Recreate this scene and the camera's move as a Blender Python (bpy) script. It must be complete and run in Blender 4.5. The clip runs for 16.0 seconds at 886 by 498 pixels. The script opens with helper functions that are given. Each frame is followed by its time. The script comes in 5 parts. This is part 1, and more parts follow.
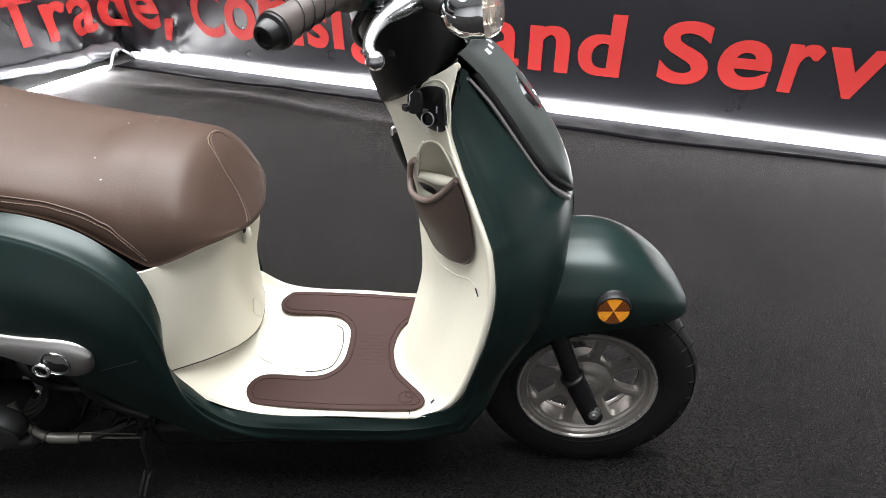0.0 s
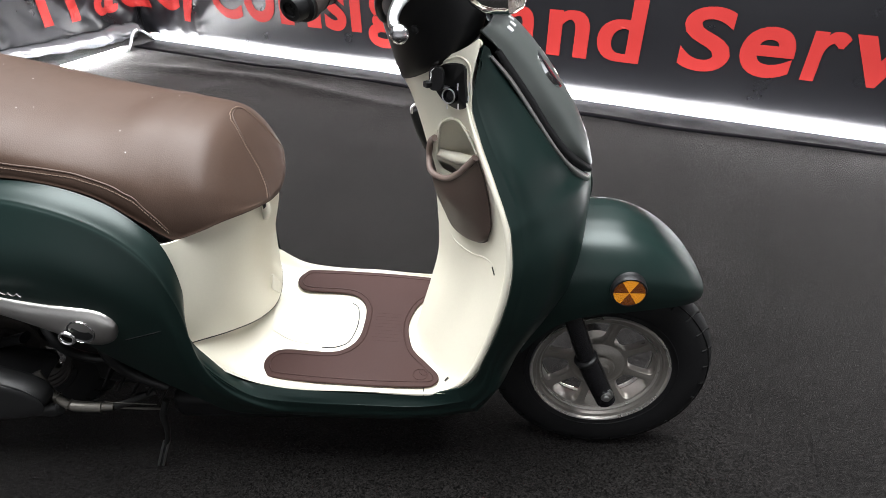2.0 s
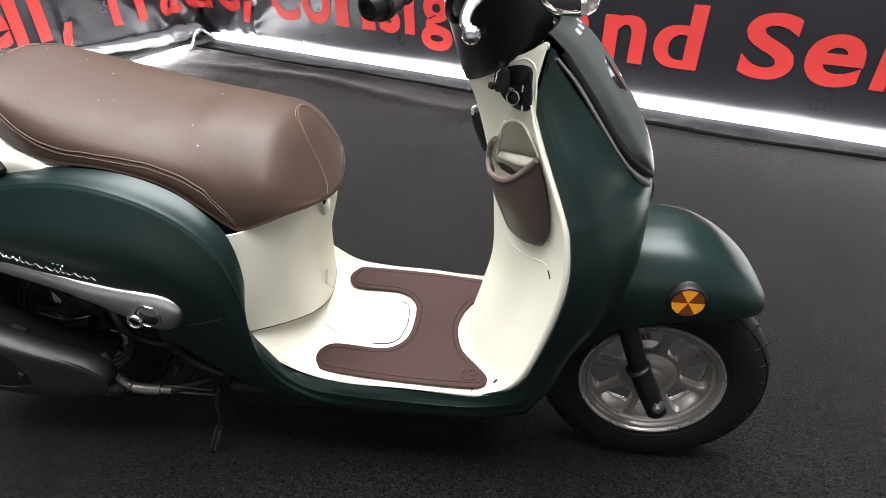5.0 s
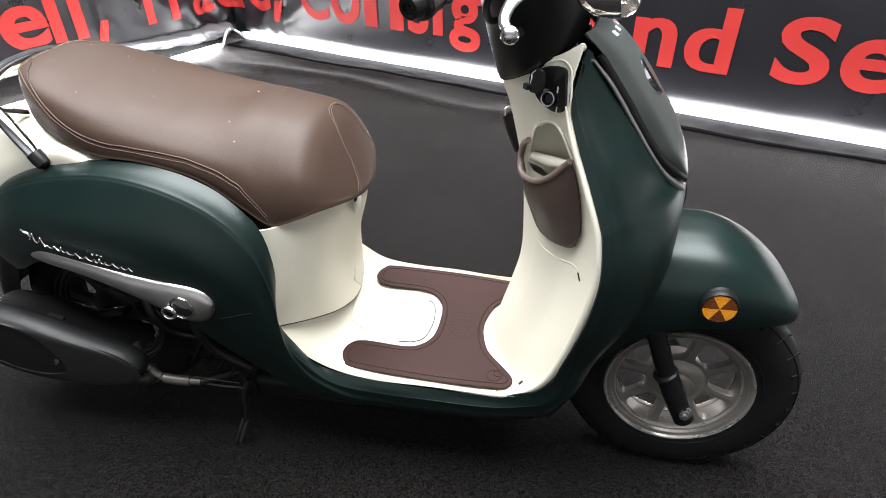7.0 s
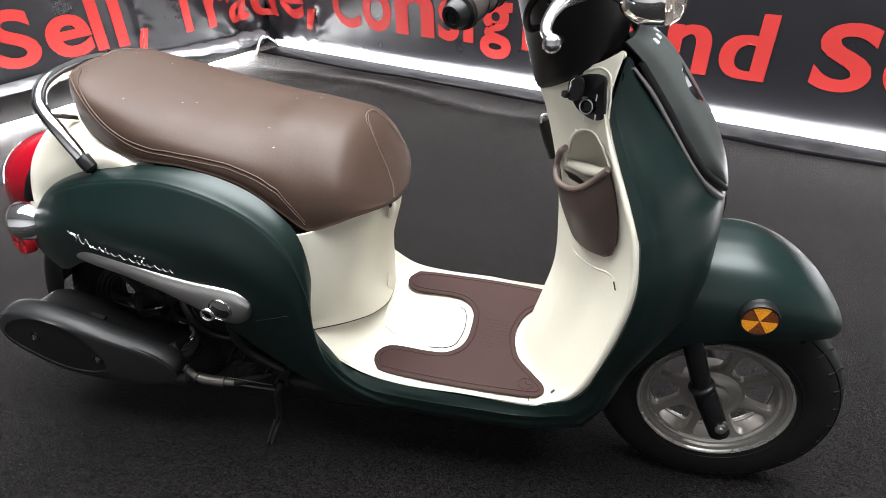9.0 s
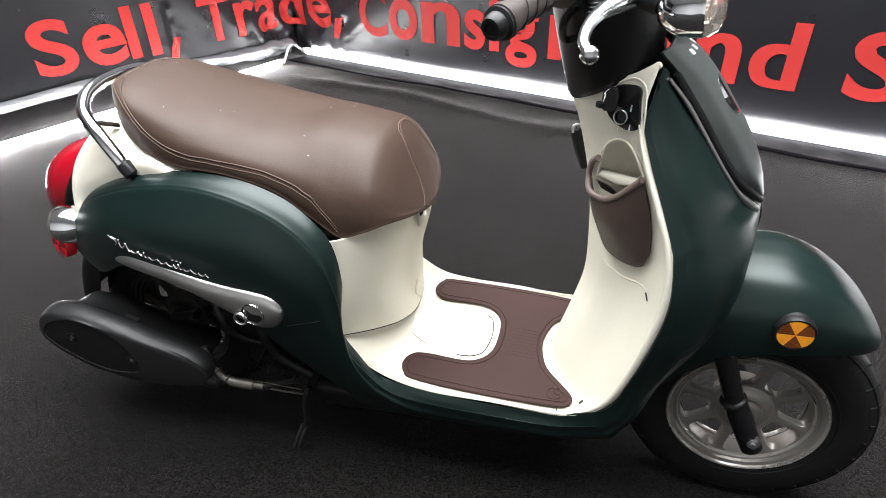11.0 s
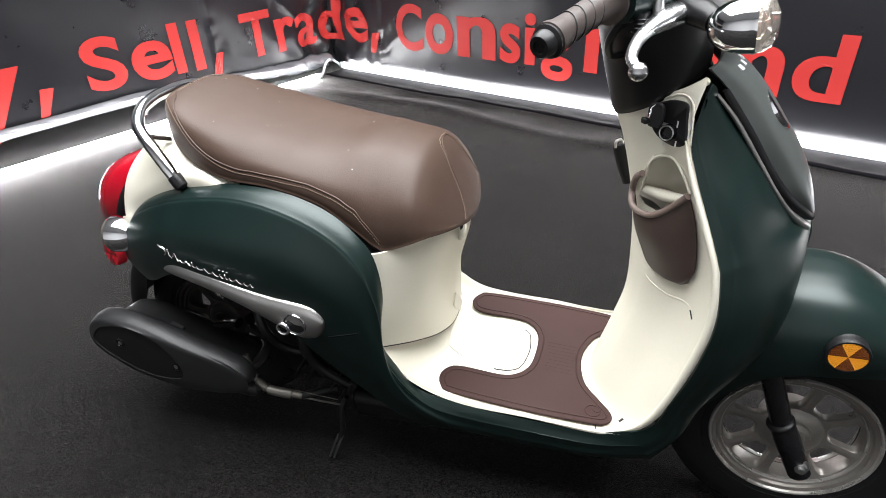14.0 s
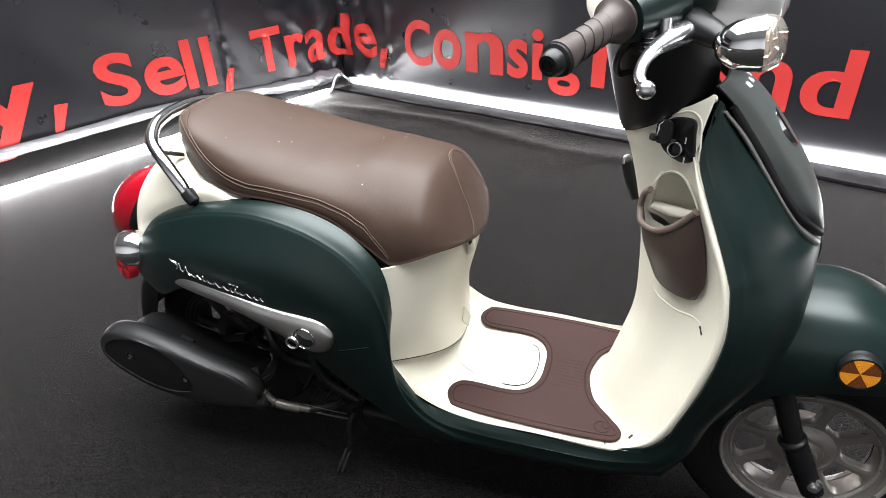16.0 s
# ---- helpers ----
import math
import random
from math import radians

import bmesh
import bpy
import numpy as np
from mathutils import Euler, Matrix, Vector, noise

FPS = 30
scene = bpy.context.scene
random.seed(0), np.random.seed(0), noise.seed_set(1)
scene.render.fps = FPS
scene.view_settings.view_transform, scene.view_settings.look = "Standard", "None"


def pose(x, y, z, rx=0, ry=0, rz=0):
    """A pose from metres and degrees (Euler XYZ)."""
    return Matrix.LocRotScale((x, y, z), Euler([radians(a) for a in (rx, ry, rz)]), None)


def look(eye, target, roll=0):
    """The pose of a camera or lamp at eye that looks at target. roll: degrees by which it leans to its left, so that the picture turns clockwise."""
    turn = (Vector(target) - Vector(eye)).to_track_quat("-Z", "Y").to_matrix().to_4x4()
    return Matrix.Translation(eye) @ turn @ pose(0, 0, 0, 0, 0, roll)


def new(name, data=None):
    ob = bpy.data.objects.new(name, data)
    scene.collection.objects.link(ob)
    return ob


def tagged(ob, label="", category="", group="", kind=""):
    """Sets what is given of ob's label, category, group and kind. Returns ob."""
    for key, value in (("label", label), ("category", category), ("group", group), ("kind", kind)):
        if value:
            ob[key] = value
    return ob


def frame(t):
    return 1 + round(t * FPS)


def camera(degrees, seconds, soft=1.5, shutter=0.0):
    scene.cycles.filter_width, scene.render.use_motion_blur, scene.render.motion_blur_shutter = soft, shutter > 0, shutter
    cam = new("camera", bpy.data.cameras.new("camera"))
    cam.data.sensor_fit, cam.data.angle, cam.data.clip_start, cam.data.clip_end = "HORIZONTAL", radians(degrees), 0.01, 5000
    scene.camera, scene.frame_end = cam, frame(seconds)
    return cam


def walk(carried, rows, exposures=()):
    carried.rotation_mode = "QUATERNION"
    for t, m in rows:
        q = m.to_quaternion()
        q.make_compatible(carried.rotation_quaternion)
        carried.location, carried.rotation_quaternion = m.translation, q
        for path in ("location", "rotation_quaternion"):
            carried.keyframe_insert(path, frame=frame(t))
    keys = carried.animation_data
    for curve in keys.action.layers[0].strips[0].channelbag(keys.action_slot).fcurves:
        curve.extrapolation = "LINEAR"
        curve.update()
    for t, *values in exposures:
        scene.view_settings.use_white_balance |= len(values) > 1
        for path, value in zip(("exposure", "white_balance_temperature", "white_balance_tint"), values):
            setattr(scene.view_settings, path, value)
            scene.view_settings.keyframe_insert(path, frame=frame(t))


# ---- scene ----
cam = camera(75.4, 16.0, soft=0.8)
PATH = [
    (0, (0.3430, -0.8003, 1.0079), (0.2715, 0.8652, -0.0970), -0.21),
    (0.5, (0.3434, -0.8010, 1.0018), (0.2710, 0.8522, -0.1216), -0.07),
    (1, (0.3434, -0.8070, 1.0016), (0.2663, 0.8424, -0.1273), 0.05),
    (1.5, (0.3404, -0.8110, 1.0012), (0.2508, 0.8327, -0.1356), -0.02),
    (2, (0.3365, -0.8130, 0.9999), (0.2231, 0.8258, -0.1407), 0.03),
    (2.5, (0.3315, -0.8140, 0.9996), (0.1882, 0.8209, -0.1440), -0.13),
    (3, (0.3266, -0.8149, 0.9982), (0.1581, 0.8188, -0.1430), -0.30),
    (3.5, (0.3235, -0.8149, 0.9990), (0.1338, 0.8187, -0.1395), -0.38),
    (4, (0.3205, -0.8169, 0.9988), (0.1105, 0.8165, -0.1360), -0.46),
    (6.5, (0.3045, -0.8250, 0.9985), (-0.0041, 0.7981, -0.1298), -0.46),
    (7, (0.3015, -0.8270, 0.9982), (-0.0212, 0.7930, -0.1281), -0.55),
    (7.5, (0.2984, -0.8280, 1.0000), (-0.0416, 0.7908, -0.1234), -0.74),
    (8, (0.2965, -0.8290, 0.9988), (-0.0679, 0.7886, -0.1191), -1.03),
    (8.5, (0.2914, -0.8300, 0.9994), (-0.0993, 0.7844, -0.1142), -1.31),
    (9, (0.2884, -0.8311, 1.0002), (-0.1217, 0.7821, -0.1077), -1.41),
    (11.5, (0.2720, -0.8393, 1.0049), (-0.2309, 0.7666, -0.0760), -2.19),
    (12, (0.2700, -0.8403, 1.0047), (-0.2563, 0.7614, -0.0708), -2.39),
    (12.5, (0.2669, -0.8423, 1.0065), (-0.2830, 0.7580, -0.0605), -2.59),
    (13, (0.2638, -0.8434, 1.0082), (-0.2985, 0.7566, -0.0525), -2.70),
    (13.5, (0.2628, -0.8434, 1.0082), (-0.3150, 0.7563, -0.0445), -2.90),
    (14, (0.2607, -0.8445, 1.0100), (-0.3275, 0.7560, -0.0373), -3.11),
    (14.5, (0.2596, -0.8446, 1.0119), (-0.3392, 0.7565, -0.0260), -3.22),
    (15, (0.2595, -0.8456, 1.0129), (-0.3480, 0.7590, -0.0144), -3.33),
    (15.5, (0.2595, -0.8466, 1.0138), (-0.3537, 0.7636, -0.0025), -3.35),
    (16, (0.2594, -0.8477, 1.0148), (-0.3584, 0.7671, 0.0083), -3.37),
]
walk(cam, [(t, look(eye, target, roll)) for t, eye, target, roll in PATH])

# ---- light ----
world = bpy.data.worlds.new("world")
scene.world = world
world.use_nodes = True
world.node_tree.nodes["Background"].inputs["Color"].default_value = (0.9, 0.95, 1.0, 1)
world.node_tree.nodes["Background"].inputs["Strength"].default_value = 0.18


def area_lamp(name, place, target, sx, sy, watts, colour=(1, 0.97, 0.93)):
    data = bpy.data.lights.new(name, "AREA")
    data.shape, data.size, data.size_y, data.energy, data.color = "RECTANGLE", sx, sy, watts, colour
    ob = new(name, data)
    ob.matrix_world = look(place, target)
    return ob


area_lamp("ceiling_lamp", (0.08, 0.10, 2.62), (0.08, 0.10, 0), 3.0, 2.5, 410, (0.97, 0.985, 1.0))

# ---- materials ----


def material(name, base, rough=0.5, metal=0.0, coat=0.0, spec=0.5, vary=0.0, grain=300.0, bump=0.0, bump_scale=400.0, emit=0.0, patch=6.0, trans=0.0, rough_vary=0.0, voronoi=False, blemish=None):
    """A surface with variation at two scales (patch and grain), and a fine relief."""
    m = bpy.data.materials.new(name)
    m.use_nodes = True
    nt = m.node_tree
    b = nt.nodes["Principled BSDF"]

    def put(key, v):
        b.inputs[key].default_value = v

    put("Base Color", (*base, 1))
    put("Roughness", rough)
    put("Metallic", metal)
    put("Coat Weight", coat)
    put("Coat Roughness", 0.12)
    put("Specular IOR Level", spec)
    put("Transmission Weight", trans)
    if emit:
        put("Emission Color", (*base, 1))
        put("Emission Strength", emit)
    tc = nt.nodes.new("ShaderNodeTexCoord")

    def noise_node(scale, detail=3.0):
        n = nt.nodes.new("ShaderNodeTexNoise")
        n.inputs["Scale"].default_value = scale
        n.inputs["Detail"].default_value = detail
        nt.links.new(tc.outputs["Object"], n.inputs["Vector"])
        return n

    if vary:
        a, c = noise_node(patch), noise_node(grain)
        add = nt.nodes.new("ShaderNodeMath")
        add.operation = "ADD"
        nt.links.new(a.outputs["Fac"], add.inputs[0])
        nt.links.new(c.outputs["Fac"], add.inputs[1])
        ramp = nt.nodes.new("ShaderNodeMapRange")
        ramp.inputs["From Min"].default_value, ramp.inputs["From Max"].default_value = 0.6, 1.4
        ramp.inputs["To Min"].default_value, ramp.inputs["To Max"].default_value = 1 - vary, 1 + vary
        nt.links.new(add.outputs[0], ramp.inputs["Value"])
        mul = nt.nodes.new("ShaderNodeVectorMath")
        mul.operation = "SCALE"
        mul.inputs[0].default_value = base
        nt.links.new(ramp.outputs[0], mul.inputs["Scale"])
        nt.links.new(mul.outputs[0], b.inputs["Base Color"])
    if rough_vary:
        r = noise_node(patch * 2.3, 5.0)
        rr = nt.nodes.new("ShaderNodeMapRange")
        rr.inputs["From Min"].default_value, rr.inputs["From Max"].default_value = 0.3, 0.7
        rr.inputs["To Min"].default_value, rr.inputs["To Max"].default_value = rough - rough_vary, rough + rough_vary
        nt.links.new(r.outputs["Fac"], rr.inputs["Value"])
        nt.links.new(rr.outputs[0], b.inputs["Roughness"])
    if bump:
        if voronoi:
            h = nt.nodes.new("ShaderNodeTexVoronoi")
            h.inputs["Scale"].default_value = bump_scale
            nt.links.new(tc.outputs["Object"], h.inputs["Vector"])
            out = h.outputs["Distance"]
        else:
            out = noise_node(bump_scale).outputs["Fac"]
        bn = nt.nodes.new("ShaderNodeBump")
        bn.inputs["Strength"].default_value = bump
        bn.inputs["Distance"].default_value = 0.002
        nt.links.new(out, bn.inputs["Height"])
        nt.links.new(bn.outputs[0], b.inputs["Normal"])
    return m


GREEN = material("matt_green_paint", (0.0048, 0.0138, 0.0120), 0.36, 0.28, spec=0.5, vary=0.12, rough_vary=0.03, grain=900, bump=0.03, bump_scale=900)
# Apron green lightened: light reflected by the front cover is put into its colour.
GREEN_LIT = material("matt_green_paint_lit", (0.080, 0.089, 0.085), 0.34, 0.30, spec=0.7, vary=0.12, rough_vary=0.03, grain=900, bump=0.03, bump_scale=900)
CREAM = material("cream_paint", (0.665, 0.635, 0.535), 0.38, vary=0.025, rough_vary=0.05, patch=9, bump=0.02, bump_scale=700)
LEATHER = material("brown_leatherette", (0.041, 0.0248, 0.0180), 0.50, spec=0.24, vary=0.14, rough_vary=0.06, bump=0.07, bump_scale=600, voronoi=True)
LEATHER_TRIM = material("taupe_leatherette_edge", (0.16, 0.115, 0.10), 0.5, vary=0.10, bump=0.10, bump_scale=900, voronoi=True)
RUBBER_MAT = material("brown_rubber_mat", (0.034, 0.0165, 0.0145), 0.6, spec=0.18, vary=0.10, rough_vary=0.05, bump=0.08, bump_scale=700)
BLACK = material("black_plastic", (0.006, 0.006, 0.0065), 0.40, spec=0.32, vary=0.2, rough_vary=0.06, bump=0.05, bump_scale=600)
BLACK_MATT = material("grey_black_moulded_plastic", (0.0100, 0.0102, 0.0108), 0.46, spec=0.5, vary=0.2, rough_vary=0.06, bump=0.12, bump_scale=900)
BLACK_GLOSS = material("black_enamel", (0.006, 0.006, 0.007), 0.22, vary=0.1, rough_vary=0.05)
TYRE = material("tyre_rubber", (0.0055, 0.0055, 0.006), 0.58, spec=0.20, vary=0.25, rough_vary=0.08, bump=0.15, bump_scale=500)
GROOVE = material("groove_shadow_rubber", (0.004, 0.004, 0.004), 0.8, spec=0.2)
CHROME = material("chrome", (0.86, 0.87, 0.88), 0.06, 1.0, rough_vary=0.02)
ALLOY_LIP = material("polished_alloy_lip", (0.55, 0.53, 0.50), 0.28, 0.8, vary=0.08, rough_vary=0.06)
ALLOY = material("painted_alloy", (0.31, 0.29, 0.265), 0.34, 0.7, vary=0.12, rough_vary=0.08, bump=0.05, bump_scale=500)
# Wheel alloy darkened: the rear wheel's shade is put into its colour.
ALLOY_SHADED = material("shaded_alloy", (0.055, 0.050, 0.046), 0.5, 0.5, vary=0.2, rough_vary=0.08, bump=0.05, bump_scale=500)
CAST = material("cast_aluminium", (0.15, 0.14, 0.125), 0.48, 0.8, vary=0.2, rough_vary=0.1, bump=0.2, bump_scale=300)
# Dark engine metal; also carries painted shade inside the rims and on the pipe.
DARK_METAL = material("dark_and_shaded_metal", (0.014, 0.014, 0.014), 0.55, 0.5, vary=0.3, bump=0.2, bump_scale=250)
SATIN_SILVER = material("satin_silver_trim", (0.52, 0.51, 0.495), 0.32, 0.95, vary=0.05, rough_vary=0.04)
STEEL = material("zinc_steel", (0.6, 0.6, 0.6), 0.3, 1.0, vary=0.1)
THREAD = material("tan_thread", (0.125, 0.086, 0.064), 0.8)
AMBER = material("amber_plastic", (0.80, 0.30, 0.015), 0.25, 0.0, vary=0.15, grain=500, bump=0.6, bump_scale=700, voronoi=True)
AMBER_DARK = material("dark_amber_plastic", (0.13, 0.032, 0.003), 0.25, 0.0, vary=0.15, grain=500, bump=0.6, bump_scale=700, voronoi=True)
RED_LENS = material("red_plastic_lens", (0.28, 0.004, 0.012), 0.08, 0.0, coat=0.5, vary=0.1)
RED_DEEP = material("deep_red_plastic", (0.20, 0.004, 0.008), 0.2, vary=0.15, grain=500)
GRIP = material("dark_brown_rubber", (0.034, 0.025, 0.022), 0.55, spec=0.35, vary=0.12, bump=0.1, bump_scale=700)
POUCH = material("dark_brown_moulding", (0.042, 0.027, 0.023), 0.42, spec=0.45, vary=0.1, rough_vary=0.05, bump=0.05, bump_scale=900)
BADGE = material("bright_badge_metal", (0.80, 0.80, 0.79), 0.24, 0.95, vary=0.05)
AMBER_CLEAR = material("pale_amber_lens", (1.0, 0.90, 0.80), 0.06, trans=0.92)
LEVER = material("brushed_aluminium", (0.55, 0.55, 0.56), 0.24, 1.0, vary=0.08, rough_vary=0.06)
CLEAR = material("clear_plastic_lens", (0.95, 0.93, 0.92), 0.08, trans=0.7)
CARPET = material("charcoal_carpet", (0.0058, 0.0053, 0.0051), 0.95, spec=0.06, vary=0.55, grain=95, patch=2.2, bump=1.0, bump_scale=420)
nt = CARPET.node_tree
nt.nodes["Principled BSDF"].inputs["Sheen Weight"].default_value = 0.60
nt.nodes["Principled BSDF"].inputs["Sheen Roughness"].default_value = 0.32
tuft = nt.nodes.new("ShaderNodeTexVoronoi")
tuft.inputs["Scale"].default_value = 340
coord = nt.nodes.new("ShaderNodeTexCoord")
nt.links.new(coord.outputs["Object"], tuft.inputs["Vector"])
level = nt.nodes.new("ShaderNodeMapRange")
level.inputs["To Min"].default_value, level.inputs["To Max"].default_value = 0.1, 2.4
split = nt.nodes.new("ShaderNodeSeparateColor")
nt.links.new(tuft.outputs["Color"], split.inputs[0])
nt.links.new(split.outputs[0], level.inputs["Value"])
shade = nt.nodes.new("ShaderNodeVectorMath")
shade.operation = "SCALE"
basis = nt.nodes["Principled BSDF"].inputs["Base Color"].links[0].from_socket
nt.links.new(basis, shade.inputs[0])
nt.links.new(level.outputs[0], shade.inputs["Scale"])
nt.links.new(shade.outputs[0], nt.nodes["Principled BSDF"].inputs["Base Color"])
clump = nt.nodes.new("ShaderNodeTexNoise")
clump.inputs["Scale"].default_value, clump.inputs["Detail"].default_value = 210, 5.0
nt.links.new(coord.outputs["Object"], clump.inputs["Vector"])
tips = nt.nodes.new("ShaderNodeMapRange")
tips.inputs["From Min"].default_value, tips.inputs["From Max"].default_value = 0.40, 0.62
tips.inputs["To Min"].default_value, tips.inputs["To Max"].default_value = 0.22, 1.0
nt.links.new(clump.outputs["Fac"], tips.inputs["Value"])
tint = nt.nodes.new("ShaderNodeVectorMath")
tint.operation = "SCALE"
tint.inputs[0].default_value = (1.0, 0.965, 0.955)
nt.links.new(tips.outputs[0], tint.inputs["Scale"])
nt.links.new(tint.outputs[0], nt.nodes["Principled BSDF"].inputs["Sheen Tint"])
BANNER = material("black_satin_vinyl", (0.0105, 0.0105, 0.0125), 0.29, spec=0.5, vary=0.05, rough_vary=0.02, patch=3, bump=0.05, bump_scale=260)
FLAP = material("dark_woven_backing", (0.0055, 0.005, 0.0062), 0.8, spec=0.03, vary=0.2, rough_vary=0.08, patch=5, bump=0.1, bump_scale=120)
RED_PRINT = material("red_print", (0.36, 0.027, 0.024), 0.48, spec=0.25, vary=0.05, patch=3)
HEM = material("white_hem", (0.62, 0.62, 0.64), 0.45, vary=0.1, bump=0.1, bump_scale=60)
# Banner vinyl greyed for the hem: part of its shine is in the colour.
VINYL_SHINE = material("glossy_vinyl_greyed_for_shine", (0.16, 0.16, 0.17), 0.24, spec=0.6, vary=0.1, bump=0.1, bump_scale=60)
PALE = material("pale_bounce_surface", (0.68, 0.68, 0.69), 0.8, vary=0.05, bump=0.1, bump_scale=80)
WALL = material("dark_wall", (0.05, 0.05, 0.055), 0.8, vary=0.1, bump=0.1, bump_scale=80)
TUBE_LIGHT = material("led_tube", (0.98, 0.98, 1.0), 0.4, emit=76.0)
TUBE_SOFT = material("frosted_led_tube", (0.98, 0.98, 1.0), 0.4, emit=29.0)
RED_BRIGHT = material("bright_red_reflector", (0.70, 0.012, 0.03), 0.15, coat=0.4, vary=0.15, grain=500, bump=0.5, bump_scale=700, voronoi=True)

# ---- mesh helpers ----


def link(name, verts, faces, mat, parent=None, label="", smooth=True, bevel=0.0):
    me = bpy.data.meshes.new(name)
    me.from_pydata([tuple(float(c) for c in v) for v in verts], [], faces)
    me.validate()
    bm = bmesh.new()
    bm.from_mesh(me)
    bmesh.ops.remove_doubles(bm, verts=bm.verts, dist=0.00004)
    bmesh.ops.recalc_face_normals(bm, faces=bm.faces)
    bm.to_mesh(me)
    bm.free()
    if smooth:
        me.shade_smooth()
        me.set_sharp_from_angle(angle=radians(smooth if smooth is not True else 40))
    me.materials.append(mat)
    ob = new(name, me)
    if bevel:
        mod = ob.modifiers.new("bevel", "BEVEL")
        mod.width, mod.segments, mod.limit_method = bevel, 2, "ANGLE"
    if parent:
        ob.parent = parent
    return tagged(ob, label)


def spline(pts, n, closed=False):
    """n points on a smooth curve through pts."""
    p = np.asarray(pts, float)
    k = len(p)
    if closed:
        ext = np.concatenate([p[-1:], p, p[:1], p[1:2]])
        t = np.linspace(0, k, n, endpoint=False)
    else:
        if k == 2:
            return np.linspace(p[0], p[1], n)
        ext = np.concatenate([2 * p[:1] - p[1:2], p, 2 * p[-1:] - p[-2:-1]])
        t = np.linspace(0, k - 1, n)
    i = np.minimum(t.astype(int), (k if closed else k - 1) - 1)
    f = (t - i).reshape(-1, *[1] * (p.ndim - 1))
    a, b, c, d = ext[i], ext[i + 1], ext[i + 2], ext[i + 3]
    return 0.5 * (2 * b + (c - a) * f + (2 * a - 5 * b + 4 * c - d) * f ** 2 + (3 * b - a - 3 * c + d) * f ** 3)


def grid_faces(nu, nv, wrap=False):
    out = []
    for i in range(nu - 1):
        for j in range(nv if wrap else nv - 1):
            k = (j + 1) % nv
            out.append((i * nv + j, i * nv + k, (i + 1) * nv + k, (i + 1) * nv + j))
    return out


def surface(net, nu, nv):
    a = spline(np.asarray(net, float), nu)
    return np.swapaxes(spline(np.swapaxes(a, 0, 1), nv), 0, 1)


def sheet(name, net, nu, nv, mat, parent, thick=0.003, label="", mirror=False, side=1, smooth=True, inward=(0, 0, 0.4), drop=None):
    """A shell through a net of control points (rows of columns), with a thickness towards inward."""
    g = surface(net, nu, nv)
    if side < 0:
        g = g * np.array([1, -1, 1])
    du, dv = np.gradient(g, axis=0), np.gradient(g, axis=1)
    n = np.cross(du, dv)
    n /= np.maximum(np.linalg.norm(n, axis=2, keepdims=True), 1e-9)
    core = np.array(inward) * np.array([1, side, 1])
    if np.sum(n * (core - g)) < 0:
        n = -n
    back = g + n * thick
    verts = np.vstack([g.reshape(-1, 3), back.reshape(-1, 3)])
    m = nu * nv
    faces = grid_faces(nu, nv)
    if drop:
        faces = [f for f in faces if not drop(np.mean(verts[list(f)], axis=0))]
    faces += [tuple(q + m for q in reversed(f)) for f in faces]
    rim = [j for j in range(nv)] + [i * nv + nv - 1 for i in range(1, nu)] + [(nu - 1) * nv + j for j in range(nv - 2, -1, -1)] + [i * nv for i in range(nu - 2, 0, -1)]
    for a, b in zip(rim, rim[1:] + rim[:1]):
        faces.append((a, b, b + m, a + m))
    return link(name, verts, faces, mat, parent, label, smooth)


def both(net, far=1.0):
    """A net of right-half columns that end on the centre line, completed with the mirrored left half; far narrows that half towards the tail."""
    net = np.asarray(net, float)
    left = net[:, -2::-1] * np.array([1, -1, 1])
    left[..., 1] *= far + (1 - far) * np.clip(left[..., 0] / 0.1, 0, 1)
    return np.concatenate([net, left], axis=1)


def loft(name, rings, nu, nv, mat, parent=None, label="", smooth=True, caps=True):
    """A closed body through rings of points."""
    a = spline(np.asarray(rings, float), nu)
    g = np.swapaxes(spline(np.swapaxes(a, 0, 1), nv, closed=True), 0, 1)
    verts, faces = list(g.reshape(-1, 3)), grid_faces(nu, nv, True)
    if caps:
        for base in (0, (nu - 1) * nv):
            verts.append(np.mean(verts[base:base + nv], axis=0))
            c = len(verts) - 1
            faces += [(base + j, base + (j + 1) % nv, c) for j in range(nv)]
    return link(name, verts, faces, mat, parent, label, smooth)


def tube(name, pts, radius, mat, parent=None, label="", n=32, k=14, closed=False, smooth=True, flat=1.0, samples=None):
    """A round bar along a smooth curve; radius is one number or one for each point; flat squeezes it across."""
    c = spline(pts, n, closed)
    r = np.interp(np.linspace(0, 1, n), np.linspace(0, 1, len(np.atleast_1d(radius))), np.atleast_1d(radius))
    verts, side = [], None
    for i in range(n):
        if closed:
            d = c[(i + 1) % n] - c[i - 1]
        else:
            d = c[min(i + 1, n - 1)] - c[max(i - 1, 0)]
        d = d / np.linalg.norm(d)
        if side is None:
            side = np.cross(d, (0, 0, 1) if abs(d[2]) < 0.9 else (0, 1, 0))
        side = side - d * (side @ d)
        side /= np.linalg.norm(side)
        up = np.cross(side, d)
        for j in range(k):
            a = 2 * math.pi * j / k
            verts.append(c[i] + r[i] * (math.cos(a) * side + flat * math.sin(a) * up))
    faces = grid_faces(n, k, True)
    if closed:
        faces += [((n - 1) * k + j, (n - 1) * k + (j + 1) % k, (j + 1) % k, j) for j in range(k)]
    else:
        for base in (0, (n - 1) * k):
            verts.append(np.mean(verts[base:base + k], axis=0))
            faces += [(base + j, base + (j + 1) % k, len(verts) - 1) for j in range(k)]
    return link(name, verts, faces, mat, parent, label, smooth)


